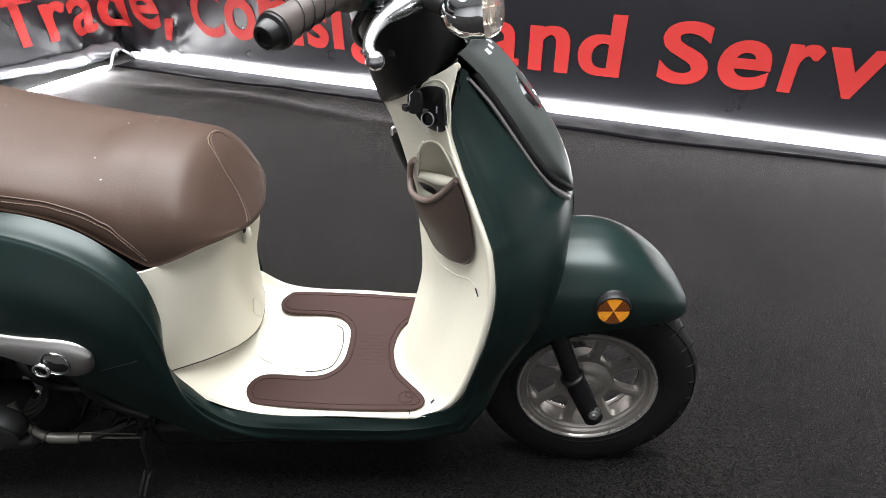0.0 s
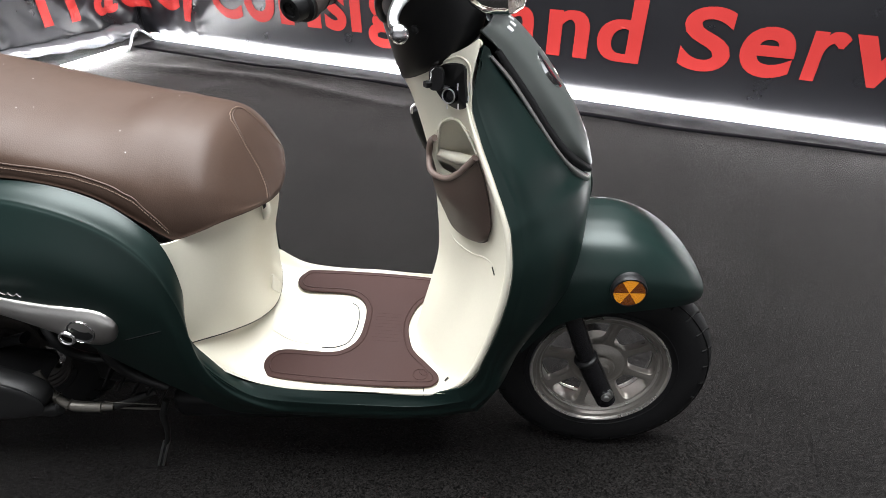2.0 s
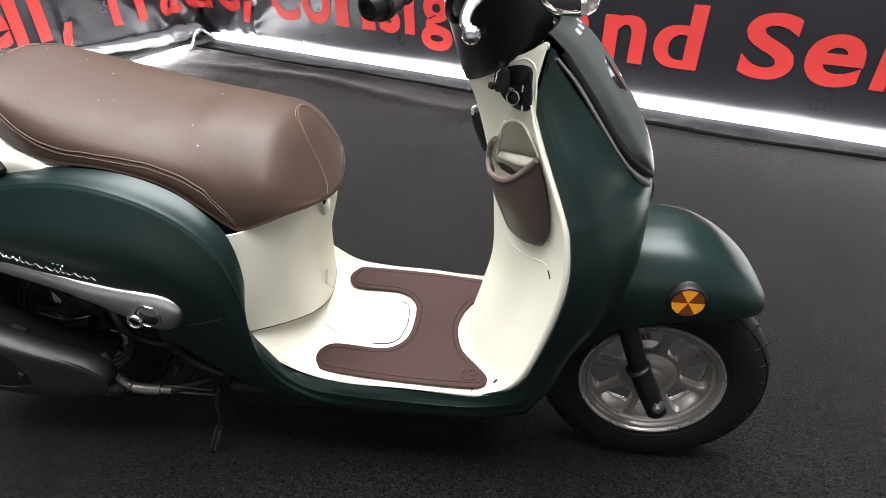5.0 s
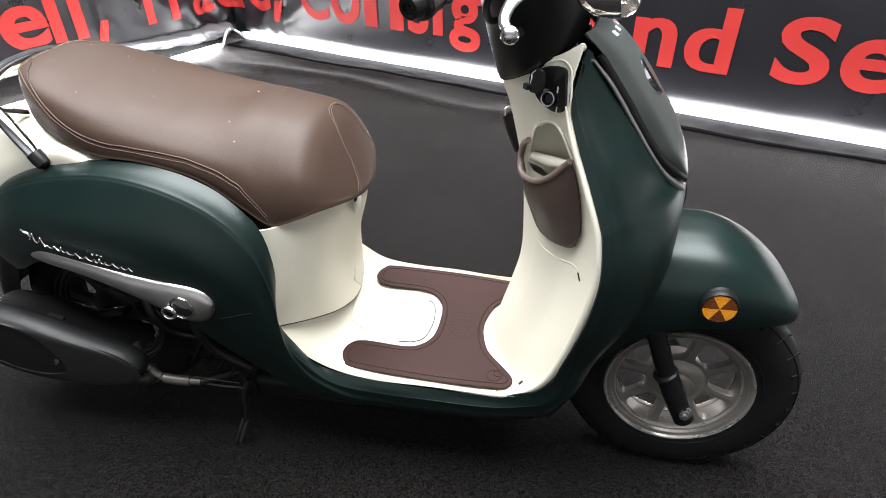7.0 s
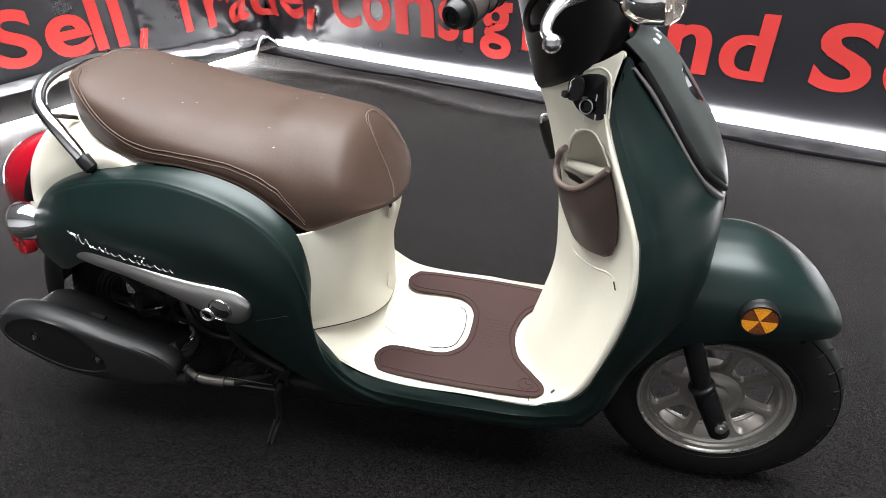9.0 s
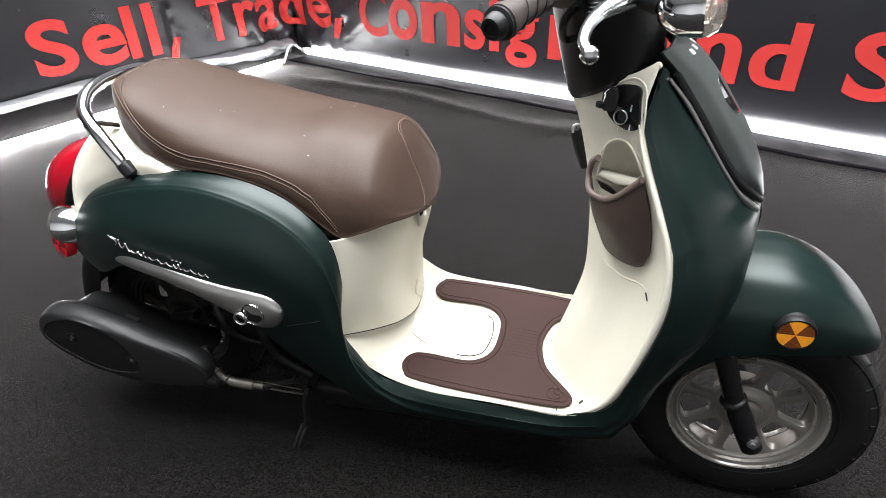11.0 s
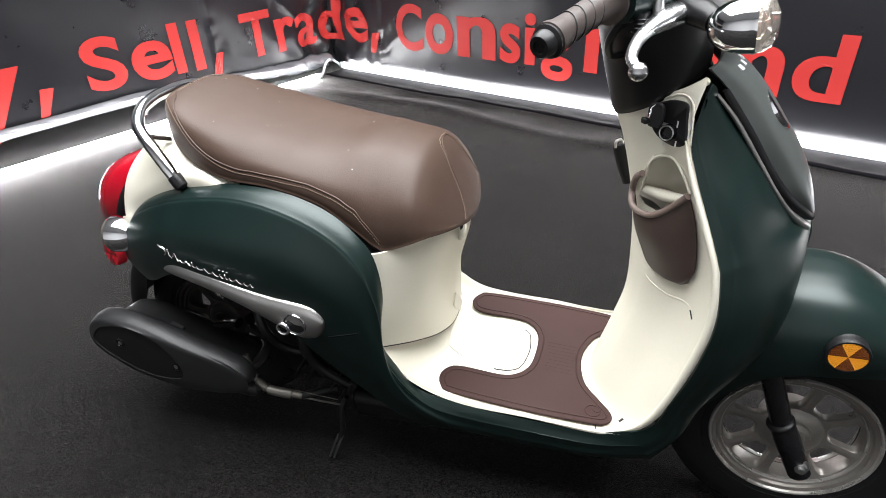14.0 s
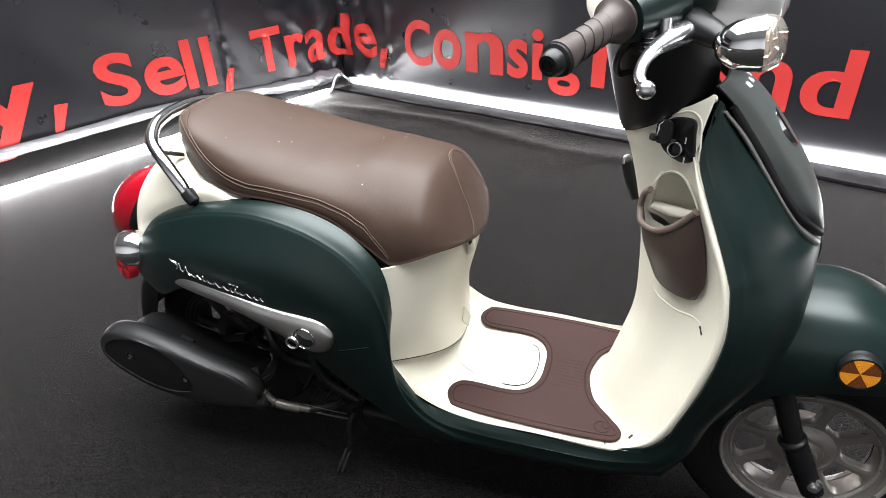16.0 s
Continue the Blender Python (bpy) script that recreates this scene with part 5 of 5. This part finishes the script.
lathe("headlight", [(0.02, -0.06), (0.065, -0.03), (0.080, 0.0), (0.080, 0.012), (0.074, 0.03), (0.05, 0.045), (0.0, 0.052)], CLEAR, axis_pose((0.40, 0, 0.955), (1, 0, 0.1)), scooter, "clear round headlight", 40)

# ---- lock and key ----
lock_out = [(0.330, -0.067, 0.798), (0.345, -0.071, 0.805), (0.364, -0.078, 0.803), (0.366, -0.085, 0.785), (0.366, -0.096, 0.760), (0.354, -0.086, 0.751), (0.337, -0.071, 0.755), (0.326, -0.065, 0.768), (0.324, -0.064, 0.785)]
lock_n = np.array([-0.45, -0.86, 0.2])
loop = spline([own(p) for p in lock_out], 48, True)
mid = loop.mean(axis=0)
verts = list(loop - lock_n * 0.004) + list(loop + lock_n * 0.002) + list(mid + (loop - mid) * 0.93 + lock_n * 0.0035) + [mid + lock_n * 0.0015]
faces = grid_faces(3, 48, True) + [(96 + j, 96 + (j + 1) % 48, 144) for j in range(48)]
lock = link("ignition_lock", verts, faces, BLACK, scooter, "black ignition lock plate")
lm = axis_pose(own((0.346, -0.082, 0.768)), lock_n)
lathe("lock_ring", [(0.0, 0.004), (0.006, 0.004), (0.007, 0.008), (0.0095, 0.008), (0.0105, 0.002), (0.0105, -0.004)], BLACK_GLOSS, lm, lock, "black lock barrel", 28)
tube("lock_ring", [lm @ Vector((0.0088 * math.cos(a), 0.0088 * math.sin(a), 0.0082)) for a in np.linspace(0, 2 * math.pi, 20, endpoint=False)], 0.0009, STEEL, lock, "steel lock ring", n=32, k=6, closed=True)
for i, (du, dv, w) in enumerate(((-0.012, 0.012, 0.007), (0.012, 0.010, 0.008), (0.0, 0.026, 0.006), (0.014, 0.026, 0.012), (-0.015, -0.004, 0.005))):
    block("printed_mark", lm @ pose(dv, du, 0.0035), (0.0018, w, 0.0005), HEM, lock, "pale printed mark", bevel=0)
key = thing("key", own((0.330, -0.075, 0.782)), "black ignition key standing in its lock", "key")
key.matrix_basis = LEVEL @ key.matrix_basis
key_foot = pose(*(-Vector(own((0.330, -0.075, 0.782)))))
bow_m = key_foot @ plate_pose((0.3298, -0.083, 0.7910), (-0.30, -0.93, 0.2))
bow = prism("bow", [tuple(p) for p in spline([(0.008, -0.0125), (0.0105, 0.0), (0.0085, 0.012), (0.0, 0.0155), (-0.008, 0.0115), (-0.0095, 0.0), (-0.008, -0.0125), (0.0, -0.0145)], 40, True)], bow_m, 0.007, BLACK, key, "black plastic key head", bevel=0.0018)
tube("bow_trim", [bow_m @ Vector(p) for p in ((-0.001, 0.0130, 0.0072), (-0.0052, 0.0085, 0.0074), (-0.0055, 0.002, 0.0074), (-0.0072, -0.005, 0.0072), (-0.0078, -0.0115, 0.0068))], [0.0009, 0.0012, 0.0011, 0.0012, 0.0009], CHROME, bow, "chrome trim line", n=20, k=8)
block("blade", key_foot @ axis_pose((0.334, -0.080, 0.778), (-0.75, -0.6, 0.15)), (0.008, 0.002, 0.026), STEEL, key, "steel key blade", bevel=0.0004)
block("tag", key_foot @ axis_pose((0.3175, -0.088, 0.7855), (-0.75, -0.6, 0.15)), (0.010, 0.008, 0.009), BLACK, key, "black tag", bevel=0.002)
tube("lock_arch", [own(p) for p in [(0.326, -0.063, 0.800), (0.342, -0.068, 0.808), (0.358, -0.072, 0.812), (0.369, -0.079, 0.803), (0.371, -0.089, 0.780), (0.371, -0.099, 0.758)]], 0.0016, CREAM, scooter, "", n=36, k=10)
for p, n in (((0.381, -0.0685, 0.826), (-0.5, -0.85, 0.1)), ((0.309, -0.1, 0.855), (-0.2, -1, 0.1))):
    lathe("screw", [(0.0, 0.001), (0.002, 0.0025), (0.0045, 0.002), (0.005, -0.002)], CREAM if p[0] > 0.35 else BLACK, axis_pose(own(p), n), scooter, "", 16)
latch = [own(p) for p in [(0.281, 0.034, 0.700), (0.283, 0.034, 0.690), (0.289, 0.034, 0.665), (0.297, 0.034, 0.638)]]
tube("luggage_hook", latch, [0.008, 0.0095, 0.0095, 0.008], BLACK, scooter, "black folding luggage hook", n=20, k=10, flat=0.6)
tube("hook_loop", [own(p) for p in [(0.276, 0.030, 0.697), (0.277, 0.031, 0.707), (0.284, 0.037, 0.707), (0.286, 0.039, 0.697)]], 0.002, STEEL, scooter, "steel loop", n=14, k=8)

# ---- tail ----
rail = [(-0.4003, -0.146, 0.703), (-0.4139, -0.143, 0.7251), (-0.4348, -0.135, 0.751), (-0.4598, -0.122, 0.7701), (-0.4789, -0.105, 0.7844), (-0.4937, -0.072, 0.798), (-0.5014, -0.03, 0.8035), (-0.5025, 0, 0.804)]
rail = rail + [(x, -y, z) for x, y, z in rail[-2::-1]]
tube("grab_rail", rail, 0.0108, CHROME, scooter, "chrome grab rail", n=60, k=18)
for s in (1, -1):
    tube("rail_bracket", [(-0.457, -0.120 * s, 0.766), (-0.445, -0.085 * s, 0.748)], 0.006, CHROME, scooter, "chrome rail bracket", n=4)
    tube("rail_cap", [(-0.4045, -0.1452 * s, 0.710), (-0.3985, -0.1463 * s, 0.701), (-0.393, -0.147 * s, 0.693), (-0.390, -0.1473 * s, 0.689)], [0.0118, 0.0126, 0.0115, 0.004], BLACK, scooter, "black rail end cap", n=4, k=18)


def tail_ring(x, w, h, z, lean):
    """A section across the tail light, leaning with the tail."""
    return [(x + lean * h * math.sin(a), w * math.cos(a), z + h * math.sin(a)) for a in np.linspace(0, 2 * math.pi, 14, endpoint=False)]


loft("tail_light_bezel", [tail_ring(-0.58, 0.066, 0.074, 0.615, 0.75), tail_ring(-0.632, 0.074, 0.088, 0.605, 0.75), tail_ring(-0.655, 0.073, 0.089, 0.601, 0.72), tail_ring(-0.664, 0.068, 0.084, 0.599, 0.72)], 16, 40, BLACK, scooter, "black tail light bezel")
loft("tail_light", [tail_ring(-0.648, 0.072, 0.088, 0.604, 0.72), tail_ring(-0.688, 0.068, 0.085, 0.602, 0.66), tail_ring(-0.722, 0.056, 0.072, 0.598, 0.55), tail_ring(-0.744, 0.036, 0.046, 0.593, 0.30), tail_ring(-0.754, 0.010, 0.012, 0.590, 0.2)], 24, 40, RED_LENS, scooter, "glossy red tail light")
for s in (1, -1):
    sm = axis_pose((-0.587, -0.127 * s, 0.574), (-1, -0.15 * s, 0.03))
    lathe("turn_signal", [(0.0, -0.02), (0.012, -0.018), (0.024, -0.010), (0.033, 0.004), (0.036, 0.022), (0.036, 0.030), (0.033, 0.030)], CHROME, sm, scooter, "chrome bullet turn signal", 36)
    lathe("signal_lens", [(0.034, 0.028), (0.032, 0.038), (0.022, 0.046), (0.0, 0.050)], AMBER_CLEAR, sm, scooter, "clear turn signal lens", 36)
    m = axis_pose((-0.655, -0.124 * s, 0.524), (-0.30, -0.95 * s, 0.15))
    refl = lathe("rear_reflector", [(0.0, 0.010), (0.024, 0.010), (0.026, 0.004), (0.026, -0.008)], RED_BRIGHT, m, scooter, "round red reflector", 24)
    for q in range(0, 6, 2):
        pts = [(0, 0)] + [(0.0235 * math.cos(a), 0.0235 * math.sin(a)) for a in np.linspace(math.pi / 3 * q, math.pi / 3 * (q + 1), 8)]
        prism("lens_segment", pts, m @ pose(0, 0, 0.0101), 0.0012, RED_DEEP, refl, "dark red reflector segment", bevel=0)
    tube("signal_mount", [(-0.585, -0.118 * s, 0.556), (-0.602, -0.122 * s, 0.557)], 0.013, GREEN, scooter, "", n=4)
mud = both([
    [(-0.60, -0.072, 0.52), (-0.63, -0.060, 0.52), (-0.65, 0, 0.52)],
    [(-0.655, -0.074, 0.450), (-0.70, -0.068, 0.456), (-0.715, 0, 0.46)],
    [(-0.685, -0.074, 0.395), (-0.74, -0.070, 0.39), (-0.755, 0, 0.39)],
    [(-0.712, -0.072, 0.352), (-0.766, -0.068, 0.333), (-0.785, 0, 0.33)],
])
# Block added black to stand for the dark around the wheel top.
block("arch_shade_block", pose(-0.545, 0, 0.475, 0, 22, 0), (0.30, 0.15, 0.09), BLACK, scooter, "black block added for the shade in the wheel arch", bevel=0.02)
sheet("rear_mudguard", mud, 16, 24, BLACK, scooter, 0.003, "black rear mudguard", inward=(-0.5, 0, 0.3))

# ---- muffler and engine ----
def inset(outline, d):
    """A closed outline moved inwards by d."""
    p = np.asarray(outline)
    t = np.roll(p, -1, 0) - np.roll(p, 1, 0)
    n = np.stack([-t[:, 1], t[:, 0]], 1) / np.linalg.norm(t, axis=1, keepdims=True)
    if np.sum(n * (p - p.mean(axis=0))) > 0:
        n = -n
    return p + n * d


muffler_side = spline([(-0.752, 0.340), (-0.738, 0.383), (-0.700, 0.411), (-0.640, 0.413), (-0.560, 0.392), (-0.490, 0.366), (-0.430, 0.346), (-0.392, 0.325), (-0.375, 0.297), (-0.388, 0.270), (-0.430, 0.252), (-0.510, 0.243), (-0.590, 0.247), (-0.665, 0.265), (-0.727, 0.303)], 48, True)
shield_side = spline([(-0.7294, 0.358), (-0.697, 0.388), (-0.6425, 0.400), (-0.5926, 0.391), (-0.5497, 0.366), (-0.5256, 0.333), (-0.5160, 0.300), (-0.5320, 0.279), (-0.5869, 0.271), (-0.6444, 0.282), (-0.6936, 0.309), (-0.7240, 0.335)], 48, True)
shield_mid = shield_side.mean(axis=0)


def shield_ring(y, d):
    """The shield's outline drawn in to d, its hollow running out towards the low rear edge."""
    out = []
    for x, z in shield_mid + (shield_side - shield_mid) * d:
        w = min(1, max(0.12, 0.5 + 4.5 * (x - shield_mid[0]) + 7.0 * (z - shield_mid[1])))
        out.append(own((x, -0.2058 + (y + 0.2058) * w, z)))
    return out


muffler_rings = [shield_ring(-0.197, 0.985), shield_ring(-0.2035, 0.995), shield_ring(-0.2055, 1.004), shield_ring(-0.2058, 1.02)]
for y, d in ((-0.2025, 0.0075), (-0.196, 0.0035), (-0.186, 0.0005), (-0.174, 0.0), (-0.164, 0.003), (-0.158, 0.012), (-0.155, 0.021), (-0.135, 0.027), (-0.10, 0.032), (-0.085, 0.045)):
    muffler_rings.append([own((x, y, z)) for x, z in inset(muffler_side, d)])
muffler = loft("muffler", muffler_rings, 70, 96, BLACK_MATT, scooter, "black muffler with a moulded heat shield")
loft("heat_shield_panel", [shield_ring(y, d) for y, d in ((-0.190, 0.985), (-0.1985, 0.985), (-0.1992, 0.96), (-0.2005, 0.85), (-0.2025, 0.6), (-0.2035, 0.3), (-0.2037, 0.05))], 40, 96, BLACK, muffler, "recessed black heat shield panel")
for p in ((-0.540, -0.2008, 0.308), (-0.661, -0.2030, 0.353)):
    p = own(p)
    cup = lathe("screw_cup", [(0.010, -0.004), (0.0105, 0.003), (0.0085, 0.0035), (0.0075, -0.001), (0.0, -0.001)], BLACK_GLOSS, axis_pose(p, (0, -1, 0.05)), muffler, "", 24)
    lathe("screw", [(0.005, 0.0), (0.005, 0.003), (0.0, 0.0035)], STEEL, axis_pose(p, (0, -1, 0.05)), cup, "steel screw", 6)
for x, z in ((-0.555, 0.366), (-0.455, 0.318)):
    block("shield_clip", pose(x, -0.150, z, 0, 25, 0), (0.030, 0.020, 0.010), BLACK_MATT, muffler, "", bevel=0.002)
lathe("muffler_joint", [(0.0, -0.045), (0.014, -0.042), (0.021, -0.02), (0.0215, 0.012), (0.017, 0.028), (0.008, 0.034), (0.0, 0.035)], BLACK_MATT, axis_pose((-0.412, -0.163, 0.247), (1, 0, -0.06)), muffler, "", 28)
pipe = tube("exhaust_pipe", [(-0.405, -0.150, 0.318), (-0.393, -0.160, 0.282), (-0.374, -0.164, 0.253), (-0.350, -0.163, 0.2425), (-0.297, -0.152, 0.229)], [0.0085, 0.0085, 0.0080, 0.0080, 0.0072], CAST, scooter, "dull bare metal exhaust pipe", n=36, k=16)
# Pipe's inner end in dark metal, so it fades into shade under the engine.
tube("pipe_bend", [(-0.297, -0.152, 0.229), (-0.275, -0.135, 0.226), (-0.240, -0.11, 0.222)], 0.0078, DARK_METAL, pipe, "pipe bend darkened where it runs into shade", n=10, k=14)
tube("pipe_sleeve", [(-0.362, -0.1645, 0.2455), (-0.340, -0.162, 0.2400), (-0.316, -0.157, 0.2340)], 0.0100, CAST, pipe, "dull metal heat sleeve", n=10, k=16)
for x, y, z in ((-0.368, -0.1645, 0.2480), (-0.383, -0.1625, 0.2650)):
    tube("pipe_clamp", [Vector((x, y, z)) + Vector((0.006 * math.sin(a), 0.0105 * math.cos(a), 0.0088 * math.sin(a))) for a in np.linspace(0, 2 * math.pi, 12, endpoint=False)], 0.0014, CAST, pipe, "", n=24, k=6, closed=True)
tube("brake_rod", [(-0.311, -0.150, 0.2404), (-0.262, -0.150, 0.2370), (-0.214, -0.150, 0.2346)], 0.0009, CAST, scooter, "thin bare steel rod", n=8, k=8)
tube("swing_brace", [(-0.60, -0.092, 0.312), (-0.557, -0.096, 0.322), (-0.443, -0.096, 0.352)], [0.008, 0.010, 0.014], BLACK, scooter, "black swing arm brace", n=10, flat=0.6)
for k in range(5):
    block("cooling_fin", pose(-0.300 + 0.024 * k, -0.075, 0.285 - 0.010 * k, 0, 35, 0), (0.004, 0.10, 0.085), DARK_METAL, scooter, "dark cooling fin", bevel=0.001)
tube("hose", [(-0.36, -0.12, 0.44), (-0.345, -0.135, 0.38), (-0.33, -0.12, 0.33), (-0.28, -0.10, 0.30)], 0.009, BLACK, scooter, "black rubber hose", n=20)
tube("hose", [(-0.26, -0.12, 0.42), (-0.265, -0.135, 0.36), (-0.25, -0.13, 0.30), (-0.20, -0.12, 0.25)], 0.011, BLACK, scooter, "black rubber hose", n=20)
tube("stand_rod", [(-0.365, -0.11, 0.178), (-0.31, -0.11, 0.172), (-0.245, -0.11, 0.172)], 0.0020, CAST, scooter, "bare steel rod", n=8, k=8)
block("belly_pan", pose(0.05, 0, 0.205), (0.50, 0.27, 0.06), BLACK, scooter, "black underside", bevel=0.015)
block("engine_case", pose(-0.42, 0.11, 0.27, 0, 10, 0), (0.42, 0.12, 0.14), DARK_METAL, scooter, "dark engine and drive case", bevel=0.02)
block("crankcase", pose(-0.37, 0.01, 0.245, 0, 8, 0), (0.16, 0.12, 0.15), DARK_METAL, scooter, "dark crankcase", bevel=0.02)
block("cylinder", pose(-0.22, -0.02, 0.30, 0, 15, 0), (0.16, 0.16, 0.14), DARK_METAL, scooter, "finned engine cylinder", bevel=0.01)

# silver trim under the cowl, with its cap and script badge
cowl_grid = surface(cowl_net, 130, 48)[:, 12:]


def on_cowl(x, z, out=0.0):
    """The place on the right-hand cowl at x and z, standing out by some metres."""
    d = (cowl_grid[..., 0] - x) ** 2 + (cowl_grid[..., 2] - z) ** 2
    k = np.unravel_index(np.argmin(d), d.shape)
    return np.array((x, cowl_grid[k][1] - out, z))


SCRIPT = ((0.016, 0.013), (0.017, 0.011), (0.010, 0.003), (0.017, 0.0055), (0.009, 0.009), (0.013, 0.0042), (0.019, 0.0055), (0.018, 0.0048), (0.010, 0.0055), (0.009, 0.008), (0.009, 0.0045), (0.018, 0.0055), (0.011, 0.004), (0.014, 0.005))
blade_rows = [(-0.497, -0.172, 0.535, 0.004), (-0.485, -0.178, 0.534, 0.009), (-0.43, -0.200, 0.541, 0.0125), (-0.36, -0.212, 0.533, 0.0145), (-0.29, -0.222, 0.517, 0.0175), (-0.24, -0.226, 0.501, 0.024), (-0.195, -0.228, 0.487, 0.031), (-0.165, -0.226, 0.485, 0.027), (-0.15, -0.222, 0.487, 0.015), (-0.145, -0.219, 0.488, 0.004)]
blade_rows = [(x + 0.008, y, z + 0.016, h * 1.14) for x, y, z, h in blade_rows]
for side in (1, -1):
    rings = [[(x, side * (y + 0.003 - 0.012 * math.cos(a)), z + h * math.sin(a)) for a in np.linspace(0, 2 * math.pi, 12, endpoint=False)] for x, y, z, h in blade_rows]
    blade = loft("cowl_trim", rings, 50, 24, SATIN_SILVER, scooter, "satin silver trim blade")
    cm = axis_pose((-0.184, side * -0.234, 0.502), (0.05, -side, 0.1))
    lathe("trim_cap", [(0.0, 0.003), (0.012, 0.003), (0.0165, 0.002), (0.0175, 0.0045), (0.019, 0.0045), (0.0200, 0.0), (0.02, -0.005)], BLACK, cm, blade, "black round cap", 32)
    tube("cap_ring", [cm @ Vector((0.0185 * math.cos(a), 0.0185 * math.sin(a), 0.004)) for a in np.linspace(0, 2 * math.pi, 24, endpoint=False)], 0.0008, CHROME, blade, "chrome ring", n=40, k=6, closed=True)
    tube("foot_peg_hook", [cm @ Vector((-0.022 + 0.010 * math.cos(a), -0.009 + 0.010 * math.sin(a), 0.005)) for a in np.linspace(0, 2 * math.pi, 16, endpoint=False)], 0.0025, CHROME, blade, "chrome loop", n=32, k=8, closed=True)
    badge, start = [], -0.428
    for wide, tall in SCRIPT:
        for q in np.linspace(0, 1, 12, endpoint=False):
            z = 0.5965 - 0.170 * (start + wide * q + 0.428) + 0.5 * tall * (1 - math.cos(2 * math.pi * q))
            x = start + wide * q + 0.25 * (z - 0.575) + 0.0016 * math.sin(2 * math.pi * q)
            badge.append(on_cowl(x, z, 0.0095) * np.array((1, side, 1)))
        start += wide
    for x, z in ((-0.3025, 0.5900), (-0.2955, 0.5885), (-0.288, 0.5875)):
        tube("script_dot", [on_cowl(x + d, z - 0.17 * d, 0.0095) * np.array((1, side, 1)) for d in (0, 0.003)], 0.0012, BADGE, scooter, "", n=3, k=6)
    tube("script_flourish", [on_cowl(x, z, 0.0095) * np.array((1, side, 1)) for x, z in ((-0.436, 0.6105), (-0.428, 0.6095), (-0.422, 0.6065), (-0.420, 0.602))], [0.0012, 0.0018, 0.0018, 0.0012], BADGE, scooter, "", n=16, k=6)
    tube("script_badge", badge, 0.0012, BADGE, scooter, "chrome script badge", n=300, k=6)

# stand
stand = tube("stand_leg", [(-0.200, -0.140, 0.235), (-0.213, -0.150, 0.205), (-0.218, -0.152, 0.168), (-0.226, -0.153, 0.140), (-0.233, -0.155, 0.126)], [0.006, 0.006, 0.0055, 0.005, 0.005], DARK_METAL, scooter, "dark steel stand leg", n=20, k=10)
for d in (-0.005, 0.005):
    tube("foot_rail", [(-0.232 + d, -0.154, 0.130), (-0.246 + d, -0.161, 0.100), (-0.261 + d, -0.167, 0.067)], 0.0022, STEEL, stand, "worn steel foot edge", n=8, k=8)
sheet("foot_plate", [[(-0.239, -0.154, 0.127), (-0.227, -0.154, 0.127)], [(-0.252, -0.161, 0.097), (-0.240, -0.161, 0.097)], [(-0.267, -0.167, 0.065), (-0.255, -0.167, 0.065)]], 10, 4, DARK_METAL, stand, 0.002, "")
